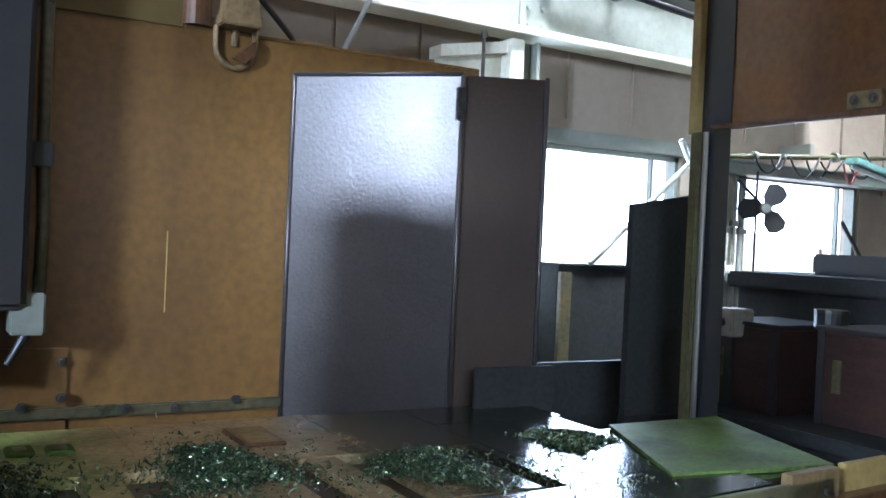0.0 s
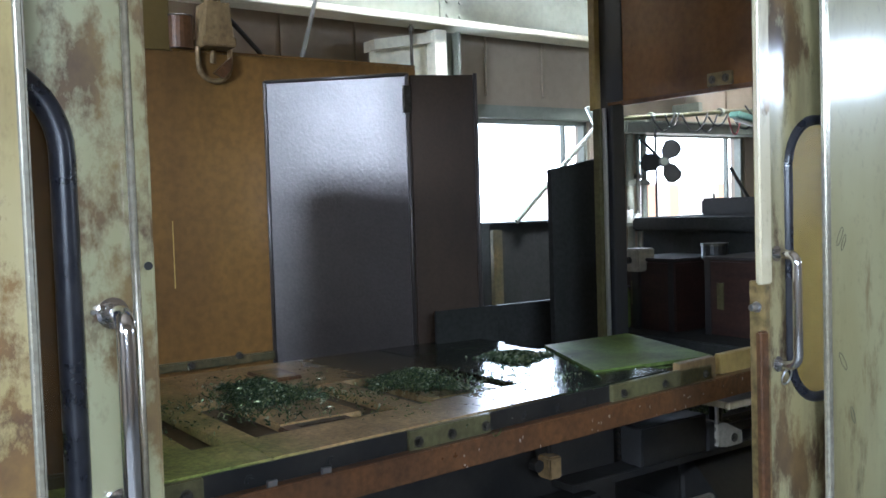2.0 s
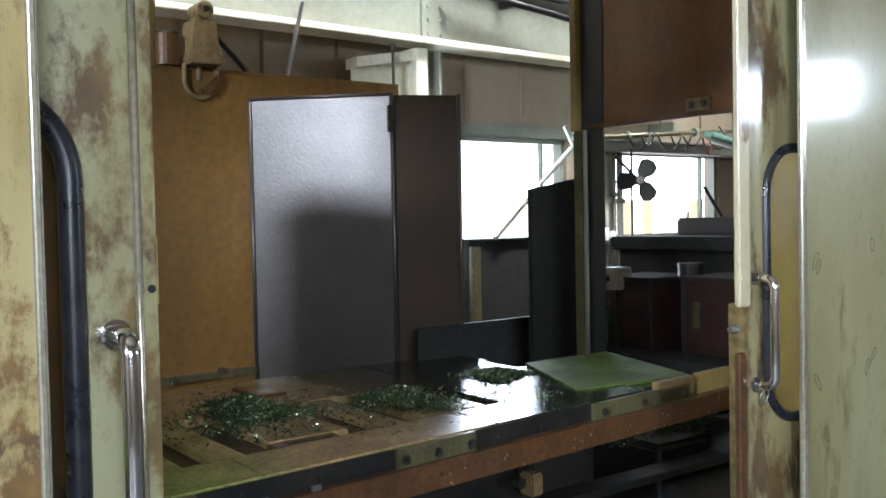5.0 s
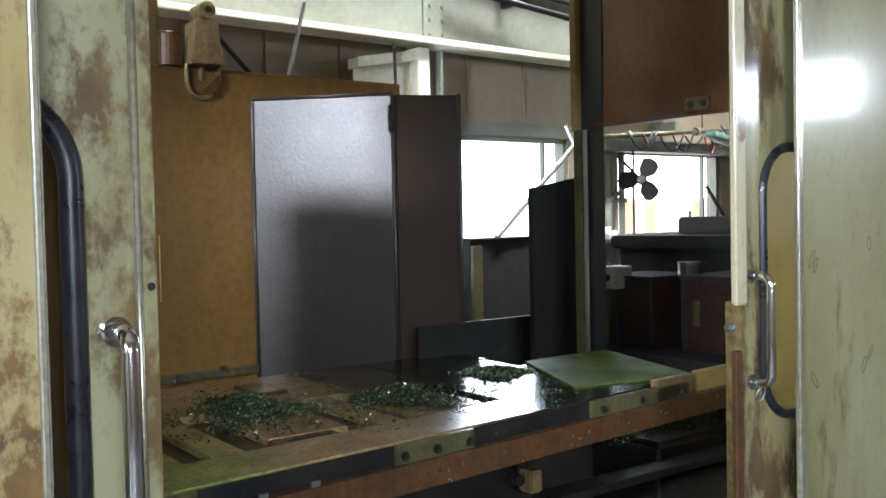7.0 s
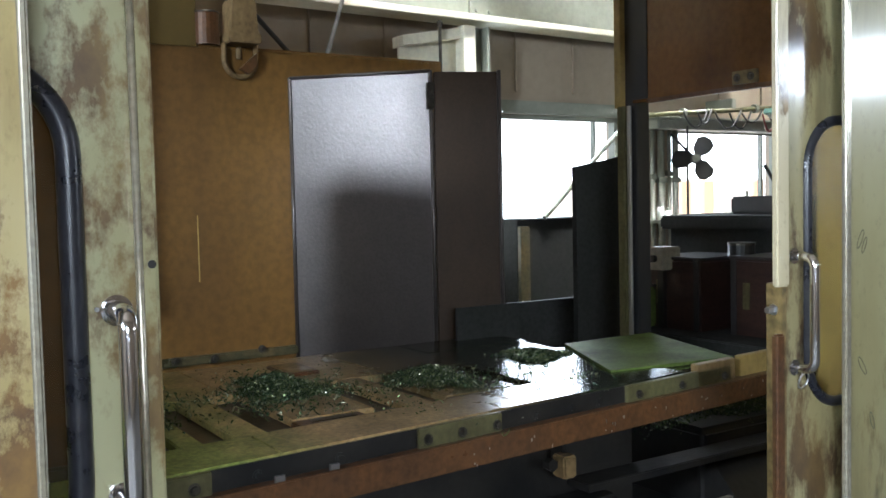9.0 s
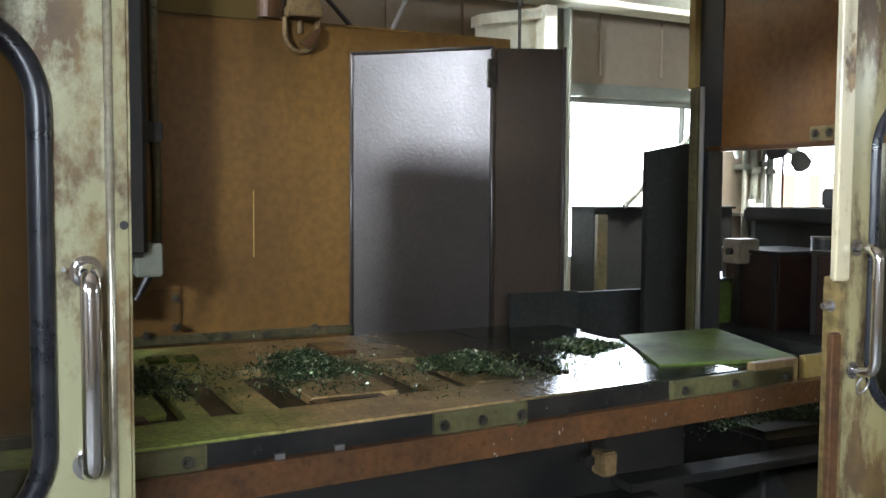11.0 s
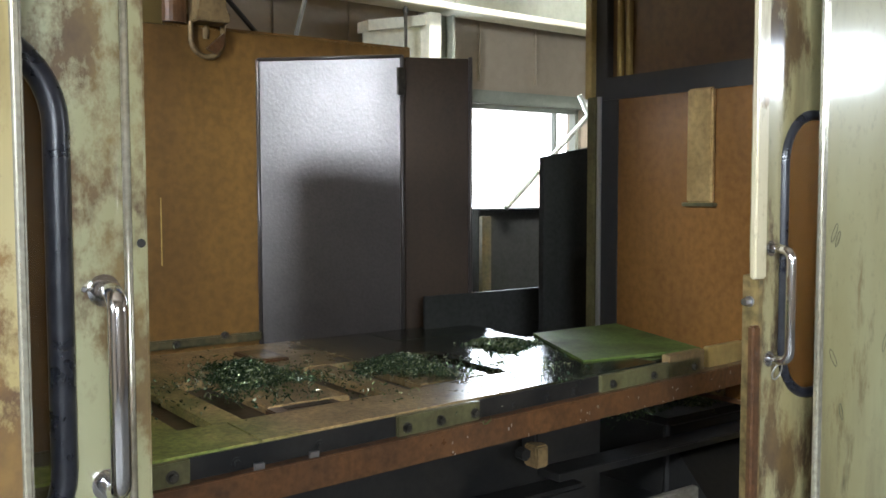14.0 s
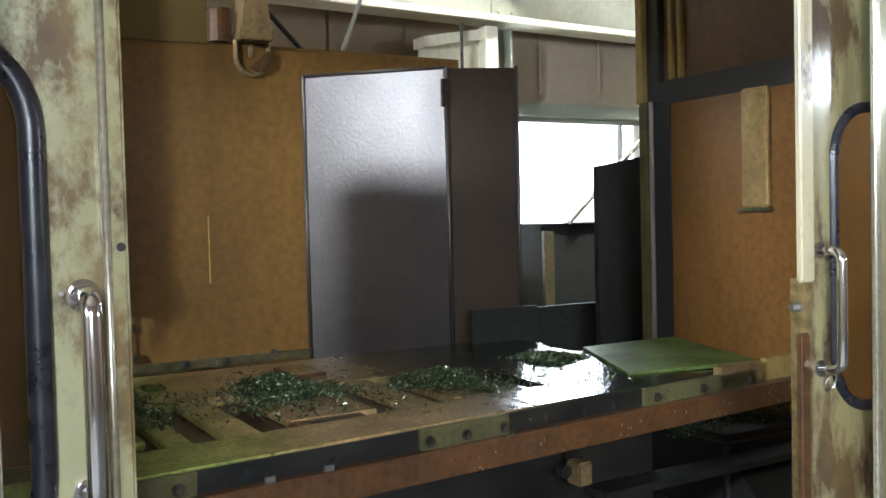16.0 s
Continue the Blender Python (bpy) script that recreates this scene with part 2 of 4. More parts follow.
DARK_SHEET = surface("dark_painted_sheet", (0.022, 0.023, 0.025), (0.04, 0.035, 0.03), 0.35, 0, 3, 0.5, 50, 0.04, 2, 0.1, 0, None, 0.6, 0.2)
BOLT = surface("oily_bolt_steel", (0.12, 0.11, 0.09), (0.04, 0.035, 0.03), 0.35, 0.8, 30, 0.5, 200, 0.1)
ZINC = plain("zinc_steel", (0.55, 0.56, 0.58), 0.3, 1.0)
HALL = surface("tan_corrugated_sheet", (0.36, 0.29, 0.21), (0.26, 0.2, 0.14), 0.6, 0, 1.2, 0.5, 25, 0.03, 4, 0.1, 0, None, 0.6, 0.15)
BEAM = surface("grey_green_beam_paint", (0.24, 0.25, 0.20), (0.18, 0.18, 0.14), 0.5, 0, 3, 0.4, 40, 0.03, 1, 0.1, 0, None, 0.6, 0.2)
BEAM_CREAM = surface("cream_beam_paint", (0.80, 0.76, 0.60), (0.65, 0.58, 0.42), 0.5, 0, 4, 0.4, 40, 0.03, 1, 0.1, 0, None, 0.6, 0.2)
STRIP_CREAM = stained("chipped_cream_strip", (0.62, 0.56, 0.4), (0.45, 0.38, 0.22), (0.3, 0.2, 0.08), (0.1, 0.06, 0.03), 0.6, 9.0, 2.0, 1.2)
CONCRETE = surface("oily_concrete", (0.16, 0.15, 0.13), (0.06, 0.055, 0.05), 0.6, 0, 1.5, 0.5, 40, 0.2)
SKY_GLOW = plain("overcast_daylight", (0.93, 0.97, 1.0), 1.0, 0, 5.0)
# Wood darkened to carry the dimness of the loading bay.
WOOD = surface("wood_dimmed_for_bay", (0.045, 0.022, 0.016), (0.02, 0.012, 0.01), 0.4, 0, 5, 0.5, 60, 0.2, 0.2)

# ---- mesh helpers ----


def link(name, bm, mat, parent=None, label="", smooth=False):
    me = bpy.data.meshes.new(name)
    bmesh.ops.recalc_face_normals(bm, faces=bm.faces)
    bm.to_mesh(me)
    bm.free()
    for f in me.polygons:
        f.use_smooth = smooth
    me.materials.append(mat)
    ob = new(name, me)
    ob.parent = parent
    if label:
        tagged(ob, label)
    return ob


def part(name, bm, material, parent, label="", smooth=False):
    return link(name, bm, material, parent, label, smooth)


def thing(name, label, category, group="", kind="", at=(0, 0, 0)):
    ob = new(name)
    ob.empty_display_size = 0.05
    ob.location = at
    return tagged(ob, label, category, group, kind)


def box(x0, y0, z0, x1, y1, z1, bevel=0.0, seg=2, bm=None):
    bm = bm or bmesh.new()
    r = bmesh.ops.create_cube(bm, size=1.0)
    vs = r["verts"]
    for v in vs:
        v.co = Vector(((x0 + x1) / 2 + v.co.x * (x1 - x0), (y0 + y1) / 2 + v.co.y * (y1 - y0), (z0 + z1) / 2 + v.co.z * (z1 - z0)))
    if bevel:
        es = list({e for v in vs for e in v.link_edges})
        bmesh.ops.bevel(bm, geom=es, offset=bevel, segments=seg, affect="EDGES")
    return bm


def rod(a, b, r, sides=14, bm=None, r2=None):
    bm = bm or bmesh.new()
    a, b = Vector(a), Vector(b)
    q = (b - a).to_track_quat("Z", "Y").to_matrix().to_4x4()
    bmesh.ops.create_cone(bm, cap_ends=True, segments=sides, radius1=r, radius2=r if r2 is None else r2, depth=(b - a).length, matrix=Matrix.Translation((a + b) / 2) @ q)
    return bm


def tube(points, r, sides=12, closed=False, bm=None):
    """A round bar along a line of points."""
    bm = bm or bmesh.new()
    pts = [Vector(p) for p in points]
    n, rings, up = len(pts), [], None
    for i, p in enumerate(pts):
        a = pts[(i - 1) % n] if closed or i else p
        b = pts[(i + 1) % n] if closed or i < n - 1 else p
        d = (b - a).normalized()
        if up is None:
            up = d.orthogonal().normalized()
        up = (up - d * up.dot(d)).normalized()
        side = d.cross(up)
        rings.append([bm.verts.new(p + r * (math.cos(k * math.tau / sides) * up + math.sin(k * math.tau / sides) * side)) for k in range(sides)])
    for i in range(n if closed else n - 1):
        a, b = rings[i], rings[(i + 1) % n]
        for k in range(sides):
            bm.faces.new((a[k], a[(k + 1) % sides], b[(k + 1) % sides], b[k]))
    if not closed:
        bm.faces.new(rings[0]), bm.faces.new(rings[-1])
    return bm


def rounded_rect(x0, z0, x1, z1, r, steps=8):
    """Points of a rectangle with round corners, counter-clockwise from the lower right."""
    out = []
    for cx, cz, a0 in ((x1 - r, z0 + r, -90), (x1 - r, z1 - r, 0), (x0 + r, z1 - r, 90), (x0 + r, z0 + r, 180)):
        for k in range(steps + 1):
            a = radians(a0 + 90 * k / steps)
            out.append((cx + r * math.cos(a), cz + r * math.sin(a)))
    return out


def sheet_with_hole(x0, z0, x1, z1, hole, y0, y1):
    """An upright sheet between y0 and y1 with an opening of the given outline (same order as rounded_rect)."""
    bm = bmesh.new()
    n = len(hole)
    cx, cz = sum(h[0] for h in hole) / n, sum(h[1] for h in hole) / n
    outer = []
    for hx, hz in hole:
        dx, dz = hx - cx, hz - cz
        s = min(((x1 - cx) if dx > 0 else (x0 - cx)) / dx if abs(dx) > 1e-6 else 1e9, ((z1 - cz) if dz > 0 else (z0 - cz)) / dz if abs(dz) > 1e-6 else 1e9)
        outer.append((cx + dx * s, cz + dz * s))
    for corner in ((x1, z0), (x1, z1), (x0, z1), (x0, z0)):
        i = min(range(n), key=lambda k: (outer[k][0] - corner[0]) ** 2 + (outer[k][1] - corner[1]) ** 2)
        outer[i] = corner
    rows = []
    for y in (y0, y1):
        rows.append(([bm.verts.new((x, y, z)) for x, z in hole], [bm.verts.new((x, y, z)) for x, z in outer]))
    for i in range(n):
        j = (i + 1) % n
        for h, o in rows:
            bm.faces.new((h[i], h[j], o[j], o[i]))
        bm.faces.new((rows[0][0][i], rows[0][0][j], rows[1][0][j], rows[1][0][i]))
        bm.faces.new((rows[0][1][i], rows[0][1][j], rows[1][1][j], rows[1][1][i]))
    return bm


def prism(points, y0, y1, axis="y"):
    """A flat outline (two coordinates) pulled out along an axis."""
    bm = bmesh.new()
    put = {"y": lambda a, b, c: (a, c, b), "x": lambda a, b, c: (c, a, b), "z": lambda a, b, c: (a, b, c)}[axis]
    lo, hi = [bm.verts.new(put(a, b, y0)) for a, b in points], [bm.verts.new(put(a, b, y1)) for a, b in points]
    bm.faces.new(lo), bm.faces.new(hi)
    for i in range(len(points)):
        j = (i + 1) % len(points)
        bm.faces.new((lo[i], lo[j], hi[j], hi[i]))
    return bm


def structure(name, bm, mat, label, category):
    return tagged(link(name, bm, mat), label, category, kind="structure")


def hexbolt(parent, place, axis, r=0.009, h=0.008, mat=None):
    """A bolt with a washer, its head looking along axis."""
    a, p = Vector(axis), Vector(place)
    bm = rod(p - a * 0.002, p + a * 0.002, r * 1.5, 16)
    rod(p + a * 0.002, p + a * h, r, 6, bm)
    rod(p + a * h, p + a * (h + 0.0015), r * 0.8, 12, bm)
    return part("bolt", bm, mat or BOLT, parent, "")


# ---- the hall ----
structure("floor", box(-5.2, -5.2, -0.1, 8.2, 3.9, 0), CONCRETE, "oily grey concrete workshop floor", "floor")
roofing = box(-5.2, -5.2, 5.9, 8.2, 1.9, 6.0)
box(-5.2, 2.7, 5.9, 8.2, 3.9, 6.0, bm=roofing), box(-5.2, 1.9, 5.9, -1.0, 2.7, 6.0, bm=roofing), box(5.4, 1.9, 5.9, 8.2, 2.7, 6.0, bm=roofing)
structure("ceiling", roofing, HALL, "tan sheet metal workshop ceiling", "ceiling")


def wall_with_openings(name, axis, at, thick, lo, hi, top, openings, label):
    """A wall along x (axis 'x', at y) or along y; openings are (start, end, sill, head)."""
    bm = bmesh.new()
    def slab(a, b, z0, z1):
        if b - a > 0.001 and z1 - z0 > 0.001:
            if axis == "x":
                box(a, at, z0, b, at + thick, z1, bm=bm)
            else:
                box(at, a, z0, at + thick, b, z1, bm=bm)
    here = lo
    for a, b, s, h in sorted(openings):
        slab(here, a, 0, top), slab(a, b, 0, s), slab(a, b, h, top)
        here = b
    slab(here, hi, 0, top)
    return structure(name, bm, HALL, label, "wall")


wall_with_openings("wall_back", "x", 3.62, 0.12, -5.2, 8.2, 6.0, [(2.45, 3.66, 1.15, 2.0), (4.05, 5.1, 1.40, 1.95)], "tan corrugated workshop wall with two bright windows")
wall_with_openings("wall_side", "y", -5.2, 0.12, -5.2, 3.9, 6.0, [(-1.9, -0.9, 2.6, 3.35)], "tan workshop wall with one high window")
wall_with_openings("wall_front", "x", -5.2, 0.12, -5.2, 8.2, 6.0, [(-3.3, -0.7, 2.15, 3.35)], "tan workshop wall with a long high window")
wall_with_openings("wall_end", "y", 8.1, 0.12, -5.2, 3.9, 6.0, [(-4.05, -2.65, 2.45, 3.0)], "tan workshop wall with a small window")
structure("backdrop", box(1.5, 6.0, -1, 9.5, 6.02, 5), SKY_GLOW, "white overcast sky outside the windows", "sky")
structure("backdrop_side", box(-7.0, -5, 0, -6.98, 4, 6), SKY_GLOW, "white overcast sky outside the windows", "sky")
structure("backdrop_end", box(9.5, -6, 1, 9.52, -1, 5), SKY_GLOW, "white overcast sky outside the windows", "sky")
structure("backdrop_front", box(-6, -6.6, 0, 5, -6.58, 6), SKY_GLOW, "white overcast sky outside the windows", "sky")

# ribs of the corrugated wall
ribs = bmesh.new()
for i in range(14):
    x = 0.1 + i * 0.40
    if not (2.3 < x < 5.3):
        box(x, 3.605, 1.9, x + 0.012, 3.622, 4.6, bm=ribs)
    else:
        box(x, 3.605, 2.12, x + 0.012, 3.622, 4.6, bm=ribs)
structure("trim", ribs, HALL, "raised ribs of the tan corrugated sheet wall", "trim")


def steel_frame():
    beam = thing("roof_beam", "grey-green steel I-beam, its lower flange paled for the light on it", "beam", at=(0, 3.275, 2.42))
    beam.rotation_euler = (0, 0, 0.05)
    part("web", box(-3.0, 0.04, 0.015, 4.6, 0.06, 0.42), BEAM, beam)
    # Pale cream puts the light along the flange edge into its colour.
    part("lower_flange", box(-3.0, -0.03, 0, 4.6, 0.13, 0.032, 0.004), BEAM_CREAM, beam, "lower flange in pale cream for the light on it")
    part("upper_flange", box(-3.0, -0.03, 0.42, 4.6, 0.13, 0.44, 0.004), BEAM, beam)
    plate = part("splice_plate", box(2.49, 0.025, 0.02, 2.65, 0.04, 0.40, 0.002), BEAM, beam)
    for r in range(4):
        for c in (2.53, 2.61):
            part("rivet", rod((c, 0.012, 0.06 + r * 0.07), (c, 0.026, 0.06 + r * 0.07), 0.011, 10), BEAM, plate)
    col = thing("steel_column", "cream and green H-section steel column", "column", at=(2.52, 3.4, 0))
    part("flange", box(-0.09, 0.0, 0, -0.02, 0.16, 2.40, 0.003), BEAM_CREAM, col, "cream painted flange")
    part("web", box(-0.02, 0.06, 0, 0.05, 0.08, 2.40), BEAM, col)
    part("flange", box(0.05, 0.0, 0, 0.065, 0.16, 2.40, 0.003), BEAM, col)
    part("head_bracket", prism([(-0.42, 2.33), (-0.09, 2.39), (-0.09, 2.34), (-0.42, 2.28)], 0.03, 0.13), BEAM_CREAM, col, "cream haunch bracket")
    part("haunch_web", prism([(-0.42, 2.28), (-0.09, 2.34), (-0.09, 1.9), (-0.42, 1.9)], 0.075, 0.085), BEAM_CREAM, col)


steel_frame()


def hall_window(name, x0, x1, z0, z1, bars):
    w = thing(name, "bright steel-framed workshop window with clear panes", "window", kind="structure", at=(x0, 3.64, z0))
    W, Hh = x1 - x0, z1 - z0
    fr = box(0, 0, 0, W, 0.05, 0.025)
    box(0, 0, Hh - 0.025, W, 0.05, Hh, bm=fr), box(0, 0, 0, 0.025, 0.05, Hh, bm=fr), box(W - 0.025, 0, 0, W, 0.05, Hh, bm=fr)
    part("window_frame", fr, BEAM, w)
    for b in bars:
        part("glazing_bar", box(b * W - 0.008, 0.01, 0.025, b * W + 0.008, 0.04, Hh - 0.025), BEAM, w)
    part("lintel", box(-0.08, -0.05, Hh, W + 0.08, -0.01, Hh + 0.07, 0.006), BEAM, w)


hall_window("window_1", 2.45, 3.66, 1.15, 2.0, (0.86,))
hall_window("window_2", 4.05, 5.1, 1.40, 1.95, (0.86,))


def diagonal_brace():
    b = thing("cross_brace", "grey diagonal steel brace in front of the window", "brace", at=(0, 3.36, 0))
    for n, (x0, z0, x1, z1) in enumerate(((2.88, 1.44, 3.45, 1.93), (3.40, 2.05, 3.62, 1.70))):
        part("bar", rod((x0, 0, z0), (x1, 0, z1), 0.014, 8), BEAM, b)


diagonal_brace()


def wall_fan():
    f = thing("wall_fan", "dark three-bladed workshop fan on a stalk", "fan", at=(4.05, 3.40, 1.755))
    f.rotation_euler, f.scale = (0, 0, radians(-42)), (0.88, 0.88, 0.88)
    part("hub", rod((0, 0.03, 0), (0, -0.03, 0), 0.035, 18), DARK_SHEET, f)
    part("hub_cap", rod((0, -0.03, 0), (0, -0.04, 0), 0.026, 18), BEAM, f, "pale hub cap")
    for a in (62, 185, 305):
        bm = bmesh.new()
        prof = [(0.02, -0.02), (0.07, -0.062), (0.125, -0.066), (0.155, -0.03), (0.158, 0.02), (0.13, 0.055), (0.06, 0.05), (0.02, 0.02)]
        lo = [bm.verts.new((u, -0.012 + 0.25 * v, v)) for u, v in prof]
        hi = [bm.verts.new((u, -0.007 + 0.25 * v, v)) for u, v in prof]
        bm.faces.new(lo), bm.faces.new(hi)
        for i in range(len(prof)):
            j = (i + 1) % len(prof)
            bm.faces.new((lo[i], lo[j], hi[j], hi[i]))
        bm.transform(pose(0, 0, 0, 0, -a, 0))
        part("blade", bm, BLACK, f)
    part("mount_arm", rod((0, 0.02, 0), (-0.165, 0.185, 0), 0.012, 8), DARK_SHEET, f)
    part("stalk", rod((-0.05, 0.03, -0.5), (-0.05, 0.03, 0.22), 0.008, 8), DARK_SHEET, f)
    part("stay", rod((0, 0.03, 0.0), (-0.16, 0.03, 0.17), 0.01, 8), DARK_SHEET, f)


wall_fan()

def window_clutter():
    d = thing("cable_duct", "grey sheet metal cable duct over the window", "duct", at=(0, 3.45, 0))
    part("body", box(3.80, 0.0, 1.93, 5.4, 0.15, 1.985, 0.006), BEAM, d)
    part("lid", box(3.80, -0.01, 1.985, 5.4, 0.15, 1.995, 0.003), BEAM, d)
    p = thing("supply_pipe", "olive painted supply pipe under the wall sheets", "pipe", at=(0, 3.42, 0))
    part("run", rod((3.7, 0, 2.0), (5.5, 0, 2.13), 0.014, 12), STEEL_OLIVE, p, "", True)
    for k in (0.15, 0.5, 0.8):
        part("clip", rod((3.7 + 1.8 * k - 0.012, 0, 2.0 + 0.13 * k), (3.7 + 1.8 * k + 0.012, 0, 2.001 + 0.13 * k), 0.027, 12), BEAM, p)
    part("bracket", box(4.38, -0.01, 2.05, 4.42, 0.2, 2.12, 0.004), BEAM, p)
    rng = random.Random(12)
    for i in range(9):
        x = 3.95 + i * 0.13 + rng.uniform(-0.03, 0.03)
        w, sag = rng.uniform(0.12, 0.26), rng.uniform(0.05, 0.13)
        c = thing("hanging_cable", "thin dark cable looped under the duct" if i != 5 else "thin red cable looped under the duct", "cable", "cables under the duct")
        part("strand", tube([(x + w * k / 9, 3.40 - 0.01 * (i % 3), 2.03 - sag * 4 * (k / 9) * (1 - k / 9) + 0.02 * k / 9) for k in range(10)], 0.006, 6), BLACK if i != 5 else RED, c, "", True)
    l = thing("tube_lamp", "green tilted fluorescent lamp housing, switched off", "lamp", at=(4.77, 3.30, 1.99))
    l.rotation_euler = (0, radians(10), 0)
    part("housing", box(-0.2, -0.04, 0.0, 0.28, 0.04, 0.035, 0.006), TEAL, l)
    part("tube", rod((-0.18, 0, -0.012), (0.26, 0, -0.012), 0.013, 10), CLEAN_WHITE, l, "white glass tube", True)
    part("hanger", rod((0.0, 0, 0.03), (0.0, 0.08, 0.12), 0.005, 6), BLACK, l)
    for x, r, z0 in ((3.86, 0.014, 1.44), (3.93, 0.022, 1.42), (4.0, 0.012, 1.46), (4.05, 0.02, 1.42)):
        c = thing("wall_conduit", "grey upright conduit beside the window", "conduit", "conduits beside the window", at=(x, 3.56, 0))
        part("pipe", rod((0, 0, 0.0), (0, 0, 1.94), r, 10), BEAM, c, "", True)
        part("saddle", box(-r - 0.012, -r, z0 + 0.2, r + 0.012, r + 0.06, z0 + 0.23, 0.002), BEAM, c)
    s = thing("window_shelf", "narrow grey shelf under the window", "shelf", at=(0, 3.5, 1.38))
    part("board", box(3.82, -0.06, 0, 5.3, 0.12, 0.02, 0.003), BEAM, s)
    part("lip", box(3.82, -0.066, 0, 5.3, -0.06, 0.035, 0.001), BEAM, s)
    for x, h in ((3.86, 0.1), (3.92, 0.07), (4.62, 0.16), (4.68, 0.12)):
        b = thing("spray_bottle", "small pale bottle on the window shelf", "bottle", "bottles on the shelf", at=(x, 3.5, 1.40))
        part("body", rod((0, 0, 0), (0, 0, h * 0.75), 0.02, 12), CLEAN_WHITE, b, "", True)
        part("cap", rod((0, 0, h * 0.75), (0, 0, h), 0.009, 10), BEAM, b)
    j = thing("jib_arm", "dark angled clamp arm on the bench", "clamp")
    part("arm", rod((4.75, 3.47, 1.72), (4.95, 3.47, 1.5), 0.012, 8), BLACK, j)
    part("foot", box(4.92, 3.45, 1.40, 5.0, 3.51, 1.5, 0.004), BLACK, j)
    # Shed wall and posts glow in place of daylight falling on them.
    o = structure("backdrop_shed", box(4.6, 5.6, -1, 9.4, 5.62, 1.69), SHED_GLOW, "pale shed wall backdrop outside, glowing for daylight", "building")
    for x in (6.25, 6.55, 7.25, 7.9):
        structure("backdrop_post", box(x, 5.57, -1, x + 0.13, 5.6, 1.67), TAN_GLOW, "tan shed post outside, glowing for daylight", "building")
    q = thing("ceiling_conduit", "dark conduit run above the beam", "conduit")
    part("run", tube([(2.6, 3.36, 2.72), (3.5, 3.36, 2.64), (4.5, 3.36, 2.6)], 0.018, 8), BLACK, q, "", True)
    part("run", tube([(2.6, 3.36, 2.77), (4.5, 3.36, 2.67)], 0.012, 8), BLACK, q, "", True)
    part("saddle", box(3.0, 3.36, 2.66, 3.03, 3.44, 2.76, 0.002), BLACK, q)
    v = thing("hanger_rod", "thin steel hanger rod below the beam", "rod")
    part("rod", rod((2.29, 3.40, 1.9), (2.29, 3.40, 2.41), 0.008, 8), BOLT, v)
    part("nut", rod((2.29, 3.40, 2.38), (2.29, 3.40, 2.40), 0.014, 6), BOLT, v)


RED = plain("red_cable", (0.16, 0.02, 0.02), 0.5)
TEAL = surface("teal_enamel", (0.25, 0.45, 0.38), (0.18, 0.32, 0.27), 0.4, 0, 8, 0.4, 60, 0.02)
CLEAN_WHITE = plain("white_plastic", (0.75, 0.75, 0.72), 0.4)
# Emission here stands for the daylight on the shed and its posts.
SHED_GLOW = plain("shed_daylight_glow", (1.0, 0.95, 0.9), 1.0, 0, 1.0)
TAN_GLOW = plain("tan_post_daylight_glow", (0.85, 0.62, 0.42), 1.0, 0, 0.75)
window_clutter()

# ---- sheet metal enclosure round the machine ----


def front_panels():
    a = thing("fixed_front_panel", "stained cream enclosure panel, rusted along its edge", "machine panel", "fixed front panels")
    part("sheet", box(-0.62, 0.79, 0.15, 0.033, 0.805, 2.6, 0.002), RUSTY, a)
    part("folded_edge", box(0.031, 0.786, 0.15, 0.044, 0.83, 2.6, 0.004, 3), EDGE, a, "worn bare metal edge")
    b = thing("fixed_front_panel", "pale green enclosure panel with oily smears", "machine panel", "fixed front panels")
    part("sheet", box(1.706, 0.83, 0.15, 3.6, 0.845, 2.6, 0.002), CREAM_CLEAN, b)
    part("folded_edge", box(1.690, 0.826, 0.15, 1.711, 0.840, 2.6, 0.004, 3), EDGE, b, "worn bare metal edge")
    structure("trim_head", box(-0.62, 0.806, 2.09, 3.6, 1.0, 2.6), CREAM, "cream painted head rail over the doors", "trim")
    structure("trim_foot", box(-0.62, 0.80, 0.0, 3.6, 1.0, 0.15), CREAM, "cream painted foot rail under the doors", "trim")


front_panels()


def grab_handle(parent, x, y, z0, z1, stand=0.055, r=0.0105):
    h = part("handle", tube([(x, y, z1), (x, y - stand + 0.022, z1)] + [(x, y - stand + 0.022 - 0.022 * math.sin(radians(a)), z1 - 0.022 + 0.022 * math.cos(radians(a))) for a in (22, 45, 67, 90)]
             + [(x, y - stand, z0 + 0.022)] + [(x, y - stand + 0.022 - 0.022 * math.cos(radians(a)), z0 + 0.022 - 0.022 * math.sin(radians(a))) for a in (22, 45, 67, 90)] + [(x, y, z0)], r, 14), CHROME, parent, "polished chrome bow handle", True)
    for z in (z0, z1):
        part("flange", rod((x, y, z), (x, y - 0.005, z), r * 1.65, 20), CHROME, h)
    return h


def sliding_door(name_label, x0, x1, hole, mat, bead):
    d = thing("sliding_door", name_label, "machine door", "sliding doors")
    y = 0.88
    part("leaf", sheet_with_hole(x0, 0.2, x1, 2.09, rounded_rect(*hole), y, y + 0.03), mat, d)
    inset = (hole[0] + 0.004, hole[1] + 0.004, hole[2] - 0.004, hole[3] - 0.004, hole[4])
    part("gasket", tube([(a, y + 0.0, b) for a, b in rounded_rect(*inset, steps=10)], bead, 12, True), RUBBER, d, "black rubber window gasket", True)
    pane = part("pane", prism(rounded_rect(*inset), y + 0.012, y + 0.018), PANE, d, "yellowed smoky window pane")
    pane.visible_shadow = False
    return d


